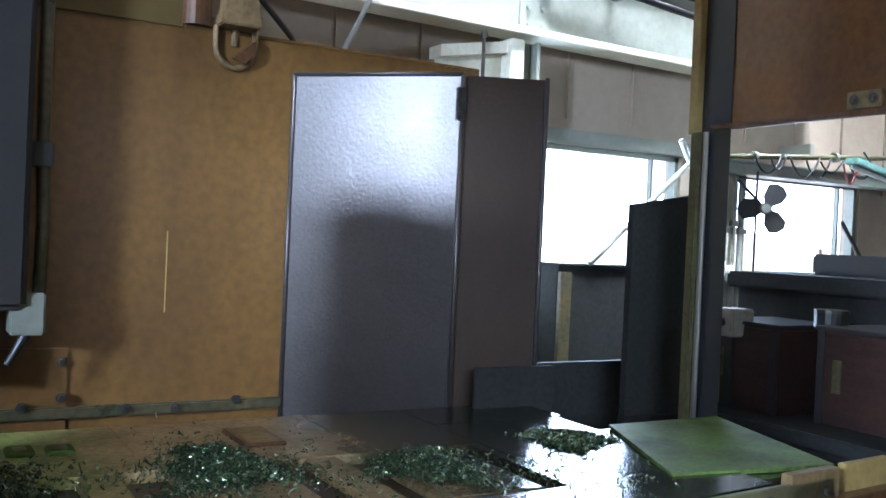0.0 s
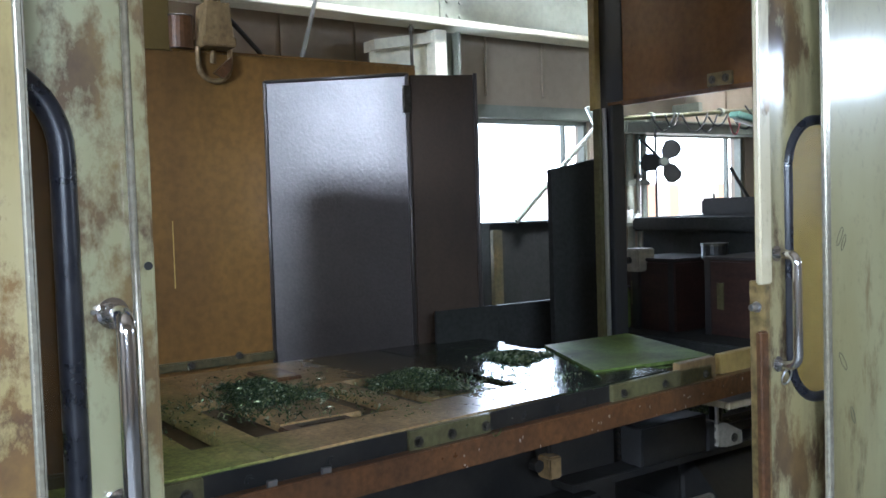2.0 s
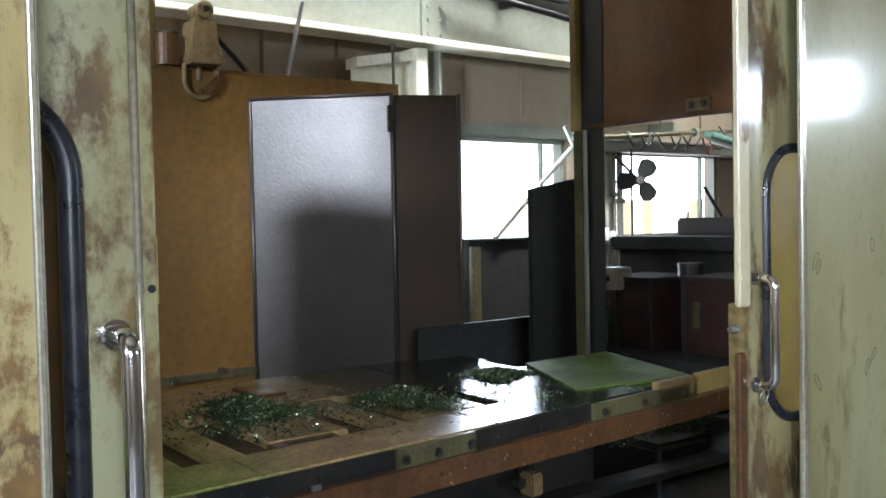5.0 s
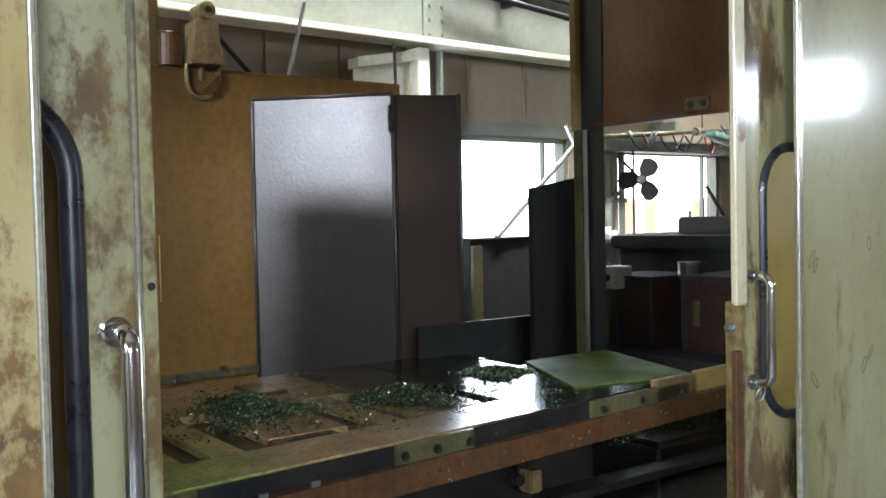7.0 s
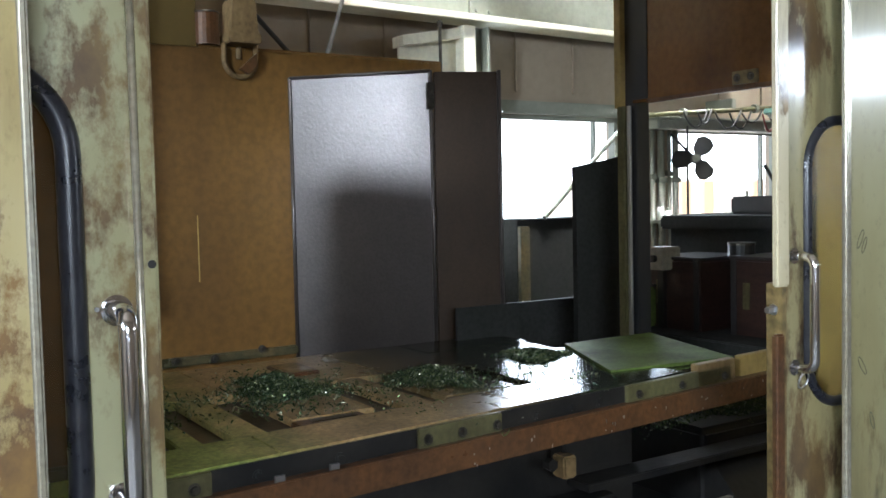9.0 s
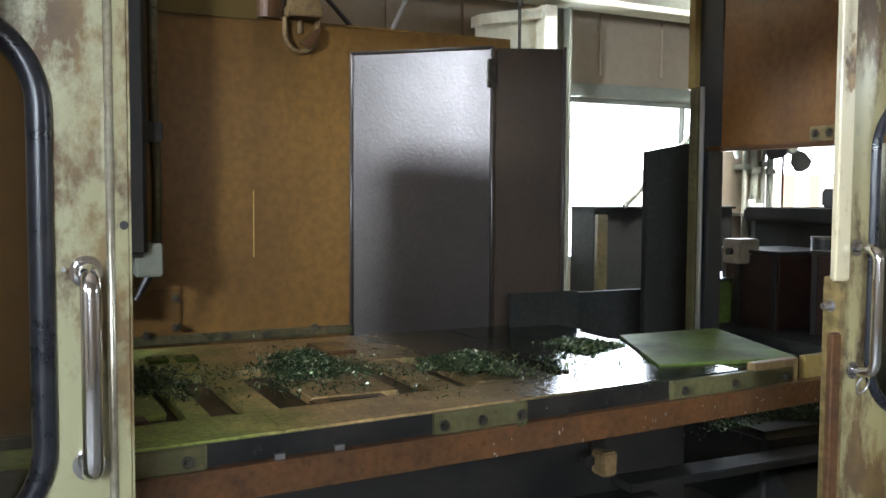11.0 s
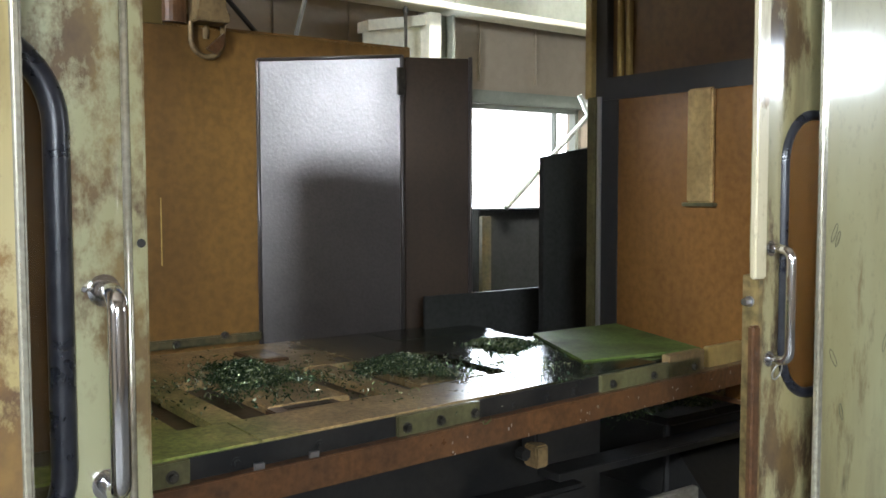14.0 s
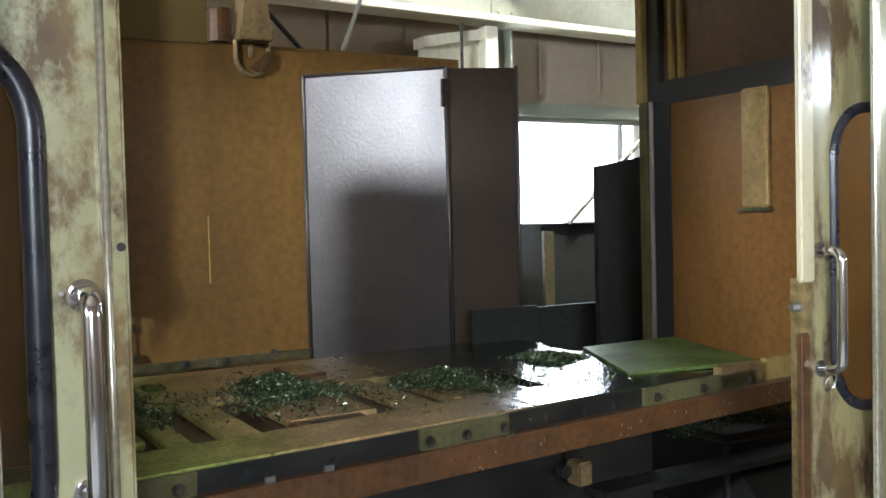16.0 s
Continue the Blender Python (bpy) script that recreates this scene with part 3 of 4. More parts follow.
left = sliding_door("cream sliding machine door, rust stained, with a chrome handle", -0.6, 0.182, (-0.45, 1.05, 0.103, 1.735, 0.12), CREAM, 0.0165)
part("edge_strip", box(0.180, 0.868, 0.2, 0.209, 0.915, 2.09, 0.005, 3), CREAM, left)
part("edge_bead", tube([(0.182, 0.868, 0.2), (0.182, 0.868, 2.09)], 0.006, 10), EDGE, left, "worn bright edge bead", True)
grab_handle(left, 0.152, 0.88, 1.146, 1.402, 0.062, 0.0128)
right = sliding_door("cream sliding machine door with dark stains and a chrome handle", 1.549, 2.38, (1.622, 1.06, 2.2, 1.704, 0.11), CREAM_FAR, 0.012)
part("edge_strip", box(1.510, 0.866, 1.339, 1.551, 0.882, 2.09, 0.004, 3), STRIP_CREAM, right, "cream edge strip, chipped at its end")
part("edge_strip", box(1.507, 0.866, 0.2, 1.535, 0.882, 1.238, 0.004, 3), RUST, right, "rusted lower edge strip")
part("edge_core", box(1.532, 0.874, 0.2, 1.550, 0.915, 1.345, 0.002), STEEL_DULL, right)
hexbolt(right, (1.532, 0.895, 1.288), (-1, 0, 0), 0.008, 0.02, ZINC)
grab_handle(right, 1.578, 0.88, 1.159, 1.403)
part("split_ring", tube([(1.603 + 0.016 * math.cos(a * math.tau / 16), 0.872 - 0.006 * math.sin(a * math.tau / 16), 1.128 + 0.018 * math.sin(a * math.tau / 16)) for a in range(16)], 0.002, 6, True), ZINC, right)

part("screw_hole", rod((0.199, 0.8695, 1.462), (0.199, 0.8665, 1.462), 0.006, 10), BLACK, left, "dark rusty screw hole")
part("gasket_clip", rod((0.124, 0.866, 1.406), (0.124, 0.862, 1.406), 0.003, 8), ZINC, left)


def smears():
    """Greasy finger loops wiped on the fixed panel."""
    s = thing("grease_smear", "dark greasy finger smears on the pale green panel", "smear", kind="stuff")
    rng = random.Random(4)
    bm = bmesh.new()
    for cx, cz, a, w, h in ((1.676, 1.434, -30, 0.006, 0.022), (1.69, 1.42, -25, 0.005, 0.018), (1.926, 1.463, 10, 0.008, 0.016), (1.683, 1.149, 35, 0.006, 0.024), (1.9, 1.162, -20, 0.006, 0.02), (1.93, 1.19, -35, 0.005, 0.018), (1.72, 1.02, 20, 0.005, 0.02)):
        ca, sa = math.cos(radians(a)), math.sin(radians(a))
        pts = []
        for k in range(22):
            q = k / 22 * math.tau
            u, v = w * math.cos(q) * (1 + 0.2 * rng.random()), h * math.sin(q) * (1 + 0.1 * rng.random())
            pts.append((cx + 0.07 + ca * u - sa * v, 0.8296, cz + sa * u + ca * v))
        tube(pts, 0.0013, 5, True, bm)
    for v in bm.verts:
        v.co.y = 0.8292 + (v.co.y - 0.8296) * 0.2
    part("smear", bm, GREASE, s)


GREASE = surface("grey_grease", (0.10, 0.10, 0.06), (0.05, 0.045, 0.025), 0.5, 0, 40, 0.5, 200, 0.1)
smears()

# ---- inside: back wall, side partition ----


def back_guard():
    w = thing("rear_splash_guard", "brown oil-stained sheet metal splash guard behind the table", "splash guard", kind="structure")
    part("sheet", box(-1.4, 2.6, 0.3, 1.78, 2.62, 2.06, 0.001), WALL_BROWN, w)
    part("upper_sheet", box(-1.4, 2.598, 2.061, 0.835, 2.62, 2.75, 0.001), UPPER_BROWN, w, "dark olive upper sheet")
    part("scratch", box(0.815, 2.5985, 1.29, 0.8185, 2.6, 1.51), OCHRE, w, "pale vertical scratch")
    part("top_fold", box(0.837, 2.596, 2.06, 1.78, 2.64, 2.07, 0.003), WALL_BROWN, w)
    part("lower_sheet", box(-1.4, 2.592, 0.3, 0.578, 2.6, 1.20, 0.002), WALL_BROWN, w)
    part("bottom_strip", box(-1.4, 2.575, 1.02, 1.15, 2.592, 1.05, 0.004), STEEL_DIRTY, w, "grimy bottom strip")
    for x, z in ((0.562, 1.165), (0.562, 1.075), (0.47, 1.054), (0.72, 1.04), (0.85, 1.035), (1.016, 1.05)):
        hexbolt(w, (x, 2.588 if z > 1.08 else 2.574, z), (0, -1, 0), 0.009, 0.009)


back_guard()


def leaning_guard():
    g = thing("swing_guard", "glossy dark brown hinged guard panel standing open", "guard panel")
    a, b, c = Vector((1.155, 2.596, 0)), Vector((1.508, 2.243, 0)), Vector((1.722, 2.150, 0))
    def face(p, q, name, z0, z1, m, t=0.022):
        d = (q - p).normalized()
        n = Vector((-d.y, d.x, 0)) * t
        bm = prism([(p.x, p.y), (q.x, q.y), ((q + n).x, (q + n).y), ((p + n).x, (p + n).y)], z0, z1, "z")
        bmesh.ops.bevel(bm, geom=list(bm.edges), offset=0.004, segments=2, affect="EDGES")
        return part(name, bm, m, g)
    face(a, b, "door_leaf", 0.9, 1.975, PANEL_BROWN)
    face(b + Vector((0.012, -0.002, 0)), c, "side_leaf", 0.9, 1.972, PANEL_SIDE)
    for p, n in ((a, "edge_fold"), (b, "edge_fold"), (c, "edge_fold")):
        part(n, tube([(p.x, p.y - 0.002, 0.9), (p.x, p.y - 0.002, 1.976)], 0.007, 8), PANEL_BROWN, g, "", True)
    d = (b - a).normalized()
    part("top_lip", tube([a + Vector((0, -0.004, 1.974)), b + Vector((0, -0.004, 1.974))], 0.006, 8), PANEL_BROWN, g, "", True)
    part("hinge", box(b.x - 0.022, b.y - 0.016, 1.845, b.x + 0.006, b.y - 0.004, 1.935, 0.002), BOLT, g, "small steel hinge plate")


leaning_guard()



def shadow_caster():
    # Added block behind the left door; it casts the stepped shadow on the swing guard.
    c = thing("shadow_block", "brown block added at the table end to shade the guard", "machine column", at=(0.10, 1.30, 1.078))
    part("body", box(-0.16, -0.06, 0.0, 0.10, 0.445, 0.795, 0.006, 3), WALL_BROWN, c)
    part("foot", box(-0.19, -0.07, 0.0, 0.11, 0.46, 0.03, 0.004), STEEL_DIRTY, c)
    part("cap", box(-0.15, -0.05, 0.795, 0.09, 0.44, 0.802, 0.002), DARK_SHEET, c)


shadow_caster()


def alarm_box():
    b = thing("junction_lamp_box", "dusty tan lamp housing on a bracket over the splash guard", "lamp housing", at=(0.978, 2.585, 2.078))
    part("housing", prism([(-0.05, 0.0), (0.05, 0.0), (0.038, 0.14), (-0.038, 0.14)], -0.05, 0.05), LAMP_TAN, b)
    part("base", box(-0.056, -0.056, -0.004, 0.056, 0.056, 0.03, 0.004), LAMP_TAN, b)
    part("cap", rod((0, -0.055, 0.175), (0, 0.04, 0.175), 0.028, 18), STEEL_DULL, b, "round grey end cap")
    part("cap_nut", rod((0, -0.055, 0.175), (0, -0.064, 0.175), 0.011, 6), BLACK, b)
    part("conduit", rod((0.0, 0.02, 0.0), (0.0, 0.02, -0.05), 0.012, 10), LAMP_TAN, b)
    part("neck", box(-0.02, -0.02, 0.13, 0.02, 0.02, 0.16), STEEL_DULL, b)
    arc = [(-0.055, 0.0)] + [(-0.055 * math.cos(radians(a)), -0.055 - 0.055 * math.sin(radians(a))) for a in range(0, 181, 15)] + [(0.055, 0.0)]
    part("bracket", tube([(u, 0.006, v) for u, v in arc], 0.009, 8), LAMP_TAN, b, "bent strap bracket", True)
    part("wedge", prism([(-0.01, -0.085), (0.05, -0.03), (0.05, -0.07), (0.02, -0.1)], -0.02, 0.0), RUST, b, "rusty bracket gusset")
    c = thing("tin_can", "rusty tin can standing on the splash guard top", "can", at=(0.872, 2.61, 2.07))
    part("body", rod((0, 0, 0), (0, 0, 0.105), 0.042, 20), RUST, c)
    part("rim", tube([(0.042 * math.cos(a * math.tau / 20), 0.042 * math.sin(a * math.tau / 20), 0.105) for a in range(20)], 0.003, 6, True), BOLT, c)
    r = thing("stay_rod", "thin dark steel stay rod above the splash guard", "rod", "stay rods")
    part("rod", rod((1.315, 2.625, 2.066), (1.78, 3.36, 2.53), 0.009, 8), BLACK, r)
    r = thing("stay_rod", "thin dark steel stay rod above the splash guard", "rod", "stay rods")
    part("rod", rod((1.17, 2.625, 2.066), (1.01, 2.6, 2.21), 0.009, 8), BLACK, r)


alarm_box()

# ---- the spindle head ----


def spindle_head():
    c = thing("cross_rail", "dark steel cross rail over the machine", "rail")
    part("beam", box(-0.15, 0.98, 2.75, 0.2, 2.64, 2.9, 0.004), DARK_SHEET, c)
    part("cover", box(-0.13, 1.0, 2.9, 0.18, 2.6, 2.91, 0.002), DARK_SHEET, c)
    h = thing("spindle_head", "dark oily machine spindle head hanging over the table", "spindle head", at=(0.322, 2.495, 1.23))
    part("housing", box(-0.3, -0.08, 0.08, 0.135, 0.085, 1.52, 0.015, 3), DARK_SHEET, h)
    part("nose", rod((-0.03, 0.0, 0.08), (-0.03, 0.0, -0.06), 0.08, 24, r2=0.065), DARK_SHEET, h)
    part("coolant_pipe", tube([(0.16, -0.02, 1.2), (0.162, -0.02, 0.5), (0.168, -0.03, 0.3), (0.165, -0.03, 0.1)], 0.016, 10), STEEL_DIRTY, h, "grimy coolant pipe", True)
    part("pipe_clamp", box(0.135, -0.05, 0.42, 0.185, 0.01, 0.48, 0.004), BLACK, h)
    part("nozzle_block", box(0.10, -0.06, 0.02, 0.18, 0.02, 0.12, 0.006), BEAM, h, "pale nozzle block")
    part("nozzle", rod((0.14, -0.04, 0.02), (0.10, -0.05, -0.05), 0.014, 12, r2=0.008), BLACK, h)


spindle_head()

# ---- machine table and bed ----


def front_y(x):
    """The table's front edge runs slightly askew to the doors."""
    return 1.145 + 0.085 * (x - 0.26)


def askew(x0, x1, out, deep, z0, z1, bevel=0.002):
    bm = prism([(x0, front_y(x0) - out), (x1, front_y(x1) - out), (x1, front_y(x1) - out + deep), (x0, front_y(x0) - out + deep)], z0, z1, "z")
    if bevel:
        bmesh.ops.bevel(bm, geom=list(bm.edges), offset=bevel, segments=2, affect="EDGES")
    return bm


def machine_table():
    t = thing("machine_table", "oily steel machining table with pocketed fixture plates", "machine table")
    z = 1.085
    part("slab", prism([(-0.7, front_y(-0.7) + 0.006), (1.66, front_y(1.66) + 0.006), (1.66, 2.15), (-0.7, 2.15)], 1.0, z - 0.024, "z"), POCKET, t, "brown stained pocket floor, darkened for recess shade")
    for x0, x1 in ((-0.7, 0.50), (0.501, 1.10), (1.101, 1.66)):
        part("front_rim", askew(x0, x1, 0, 0.165, z - 0.05, z, 0.003), STEEL_TOP, t)
    part("front_face", askew(-0.7, 1.66, 0.004, 0.004, z - 0.05, z - 0.004, 0.001), BLACK, t, "black greasy front face")
    for x0, x1 in ((-0.7, 0.60), (0.601, 1.04), (1.041, 1.30)):
        part("rear_rim", box(x0, 1.75, z - 0.024, x1, 2.15, z - 0.002, 0.002), STEEL_TOP, t)
    part("rear_rim", box(1.301, 1.962, z - 0.024, 1.68, 2.15, z - 0.002, 0.002), STEEL_TOP, t)
    for x0, x1 in ((-0.7, 0.10), (0.36, 0.41), (0.475, 0.545), (0.895, 0.96), (1.27, 1.30)):
        part("rib", box(x0, 1.30, z - 0.024, x1, 1.752, z - 0.003, 0.003), STEEL_TOP, t)
    for x0, x1 in ((0.13, 0.34), (0.63, 0.83), (1.02, 1.23)):
        pad = part("pad", box(x0, 1.42, z - 0.024, x1, 1.735, z - 0.006, 0.003), STEEL_TOP, t)
        part("pad_lug", box(x0 - 0.004, 1.37, z - 0.024, x1 - 0.04, 1.421, z - 0.009, 0.003), RUST, pad, "rusty locating lug")
        # Thin dark strip on the lug, painted as the shade inside a notch.
        part("pad_notch_shade", box(x0 + 0.03, 1.385, z - 0.009, x1 - 0.06, 1.412, z - 0.007, 0.001), POCKET, pad)
    part("wet_plate", box(1.301, 1.30, z - 0.024, 1.66, 1.96, z - 0.003, 0.002), STEEL_TOP, t, "flat oil-wet steel plate")
    for x0, x1, y0, y1, m in ((0.38, 0.43, 1.92, 1.98, GREEN), (0.45, 0.50, 1.91, 1.97, GREEN), (0.81, 0.90, 1.86, 2.02, RUST)):
        lug = part("rest_block", box(x0, y0, z - 0.004, x1, y1, z + 0.008, 0.003), m, t)
        part("recess", box(x0 + 0.012, y0 + 0.012, z + 0.007, x1 - 0.012, y1 - 0.012, z + 0.009, 0.001), STEEL_DULL, lug)
    part("end_block", prism([(1.664, 1.31), (1.93, 1.32), (2.04, 1.80), (1.664, 1.80)], 1.0, z - 0.006, "z"), STEEL_WET, t)
    green = prism([(1.50, 1.375), (1.90, 1.318), (2.065, 1.80), (1.70, 1.80)], z - 0.004, z + 0.005, "z")
    part("green_plate", green, GREEN, t, "matt green coated end plate")
    for x0, x1 in ((-0.1, 0.36), (0.80, 1.02), (1.42, 1.83)):
        b = part("clamp_bar", askew(x0, x1, 0.014, 0.013, z - 0.048, z - 0.003), STEEL_OLIVE, t, "greenish steel clamp bar")
        for k in (0.1, 0.5, 0.93):
            x = x0 + k * (x1 - x0)
            hexbolt(b, (x, front_y(x) - 0.014, z - 0.028), (0, -1, 0), 0.0075, 0.008)
    for x in (0.45, 0.62, 1.13, 1.24, 1.33):
        hexbolt(t, (x, front_y(x) - 0.004, z - 0.03), (0, -1, 0), 0.007, 0.005, BLACK)
    part("stop_lug", askew(1.69, 1.85, 0.014, 0.026, z - 0.046, z + 0.014), LAMP_TAN, t, "worn tan stop lug")
    part("end_stop", askew(1.89, 2.06, 0.0, 0.02, z - 0.05, z + 0.012), OCHRE, t, "bare tan end stop")
    for x in (0.475, 0.588):
        part("tab", box(x, front_y(x) - 0.028, 1.040, x + 0.018, front_y(x) - 0.02, 1.053), ZINC, t, "bright metal tab")
    return t


machine_table()


def drip_rail():
    r = thing("drip_rail", "rusted angle iron rail along the table front", "rail")
    part("face", askew(-0.8, 2.1, 0.036, 0.008, 0.985, 1.043, 0.002), RUST, r)
    part("ledge", askew(-0.8, 2.1, 0.028, 0.04, 1.033, 1.041, 0.001), RUST, r)
    rng = random.Random(41)
    for _ in range(26):
        x, z, h = rng.uniform(0.9, 2.0), rng.uniform(0.985, 1.024), rng.choice((0.003, 0.004, 0.007))
        part("scratch", askew(x, x + rng.choice((0.0015, 0.002, 0.004)), 0.0365, 0.002, z, z + h, 0), ZINC, r, "bright bare scratch")


drip_rail()


def machine_bed():
    b = thing("machine_bed", "black greasy machine bed under the table", "machine bed")
    part("casting", box(-0.8, 1.5, 0.0, 1.7, 2.3, 0.98, 0.01), BLACK, b)
    part("apron", box(-0.8, 1.40, 0.0, 1.55, 1.5, 0.75, 0.01), BLACK, b)
    part("stop_block", box(1.335, 1.37, 0.832, 1.378, 1.42, 0.890, 0.005), LAMP_TAN, b, "worn steel stop block")
    part("bracket", box(1.36, 1.40, 0.84, 1.56, 1.46, 0.945, 0.006), BLACK, b)
    part("stop_nut", rod((1.28, 1.37, 0.885), (1.28, 1.345, 0.885), 0.016, 6), BLACK, b)
    part("way_cover", box(1.56, 1.45, 0.0, 2.0, 1.80, 0.60, 0.006), BLACK, b)
    part("slide_rail", box(1.45, 1.41, 0.766, 2.93, 1.499, 0.788, 0.003), BLACK, b)
    l = thing("chip_ledge", "black greasy ledge buried in green swarf", "ledge")
    part("body", box(1.98, 1.50, 0.0, 2.62, 1.86, 0.835, 0.02, 3), BLACK, l)
    part("slope", prism([(1.34, 0.60), (1.50, 0.60), (1.50, 0.76)], 2.0, 2.62, "x"), BLACK, l)
    r = thing("tray_rim", "dusty pale steel rim of the chip tray", "tray")
    part("rim", box(1.50, 1.40, 0.61, 2.12, 1.425, 0.655, 0.004), PALE_STEEL, r)
    part("floor", box(1.50, 1.05, 0.55, 2.4, 1.40, 0.56), BLACK, r)
    part("wall", box(1.50, 1.402, 0.0, 2.12, 1.42, 0.61), BLACK, r)
    g = thing("side_ledger", "rusted flat bar behind the swarf ledge", "bar")
    part("bar", box(2.0, 1.862, 0.80, 2.75, 1.875, 0.945, 0.002), RUST, g)
    part("lip", box(2.0, 1.862, 0.946, 2.75, 1.90, 0.952, 0.001), RUST, g)


PALE_STEEL = surface("dusty_pale_steel", (0.34, 0.31, 0.25), (0.2, 0.17, 0.12), 0.5, 0.1, 8, 0.5, 60, 0.15)
machine_bed()

# ---- loading side with the lifting shutter ----


def guide_post():
    p = thing("guide_post", "dark shutter guide post with a tan edge", "post")
    part("post", box(2.10, 1.885, 0.0, 2.16, 1.955, 2.75, 0.003), DARK_SHEET, p)
    part("edge_angle", box(2.075, 1.935, 1.84, 2.10, 1.965, 2.75, 0.002), OCHRE, p, "tan angle edge")
    part("guide_rail", box(2.07, 1.915, 0.9, 2.10, 1.95, 1.845, 0.004), STEEL_OLIVE, p, "worn metal guide rail")
    part("guide_lip", rod((2.085, 1.905, 0.9), (2.085, 1.905, 1.845), 0.008, 8), ZINC, p)
    u = thing("upper_side_panel", "olive brown fixed panel above the shutter", "machine panel")
    part("sheet", box(2.125, 0.95, 1.88, 2.14, 1.884, 2.75, 0.002), WALL_BROWN, u)
    for y in (1.83, 1.79):
        part("moulding", box(2.105, y, 1.9, 2.125, y + 0.018, 2.75, 0.003), OCHRE, u)


guide_post()


def shutter():
    s = thing("lifting_shutter", "glossy brown lifting shutter with a tan stiffener channel", "shutter", at=(2.095, 0, 1.853))
    part("sheet", box(0.0, 0.95, 0.0, 0.012, 1.90, 1.0, 0.002), SHUTTER, s)
    part("top_band", box(-0.004, 0.95, 0.925, -0.0005, 1.90, 1.0, 0.001), DARK_SHEET, s, "dark folded top band")
    # Dark strip painted as the shade beside the lit part of the sheet.
    part("side_shade", box(-0.004, 1.825, 0.01, -0.0005, 1.90, 0.9245, 0.001), DARK_SHEET, s, "dark side strip painted for shade")
    part("bottom_edge", box(-0.006, 0.95, -0.006, 0.014, 1.83, 0.008, 0.002), RUST, s, "rusty bottom edge")
    part("channel", box(-0.022, 1.43, 0.585, 0.0, 1.525, 0.93, 0.006, 3), GOLD, s, "tan pressed stiffener channel")
    part("channel_foot", box(-0.026, 1.42, 0.575, 0.0, 1.54, 0.586, 0.003), STEEL_OLIVE, s)
    part("corner_clip", box(-0.012, 1.38, 0.01, 0.0, 1.47, 0.05, 0.002), STEEL_DULL, s)
    for y in (1.40, 1.45):
        hexbolt(s, (-0.012, y, 0.03), (-1, 0, 0), 0.008, 0.006)
    return s


shutter_ob = shutter()


def shuttle():
    """Carriage that slides out along the rail under the table."""
    s = thing("shuttle_carriage", "black greasy sliding carriage with a pale bolted bracket", "carriage")
    part("block", box(0.0, 1.40, 0.79, 0.27, 1.48, 0.90, 0.004), BLACK, s)
    part("end_cover", box(-0.006, 1.402, 0.792, 0.0, 1.478, 0.896, 0.002), DARK_SHEET, s, "dull dark end cover")
    for i in range(6):
        part("chain_link", rod((-0.004, 1.488, 0.80 + 0.017 * i), (0.010, 1.488, 0.80 + 0.017 * i), 0.007, 8), BOLT, s)
    part("mount_plate", box(0.27, 1.395, 0.79, 0.30, 1.475, 0.872, 0.003), DARK_SHEET, s)
    bm = bracket_shape()
    br = part("bracket", bm, PALE_STEEL, s, "pale bolted steel bracket")
    for y in (1.40, 1.445):
        for z in (0.815, 0.85):
            hexbolt(br, (0.30, y, z), (-1, 0, 0), 0.006, 0.005)
    hexbolt(br, (0.375, 1.385, 0.815), (0, -1, 0), 0.009, 0.005)
    part("stud", rod((0.315, 1.40, 0.86), (0.315, 1.40, 0.932), 0.006, 8), ZINC, s)
    part("tray_edge", box(0.25, 1.30, 0.93, 0.50, 1.316, 0.948, 0.003), STRIP_CREAM, s, "pale worn tray edge")
    part("tray_edge", box(0.25, 1.3165, 0.93, 0.264, 1.47, 0.948, 0.003), STRIP_CREAM, s, "pale worn tray edge")
    part("tray", box(0.2645, 1.3165, 0.932, 0.50, 1.47, 0.945), BLACK, s)
    part("tray_post", rod((0.36, 1.44, 0.85), (0.36, 1.44, 0.933), 0.02, 12), BLACK, s)
    return s


def bracket_shape():
    """A wedge-nosed block, drawn side on and given its depth."""
    side = [(0.30, 0.80), (0.34, 0.79), (0.415, 0.792), (0.415, 0.828), (0.34, 0.865), (0.30, 0.865)]
    bm = bmesh.new()
    front = [bm.verts.new((x, 1.385, z)) for x, z in side]
    back = [bm.verts.new((x, 1.46, z)) for x, z in side]
    bm.faces.new(front)
    bm.faces.new(back[::-1])
    for i in range(6):
        j = (i + 1) % 6
        bm.faces.new((front[j], front[i], back[i], back[j]))
    bmesh.ops.bevel(bm, geom=list(bm.edges), offset=0.003, segments=2, affect="EDGES")
    return bm


shuttle_ob = shuttle()


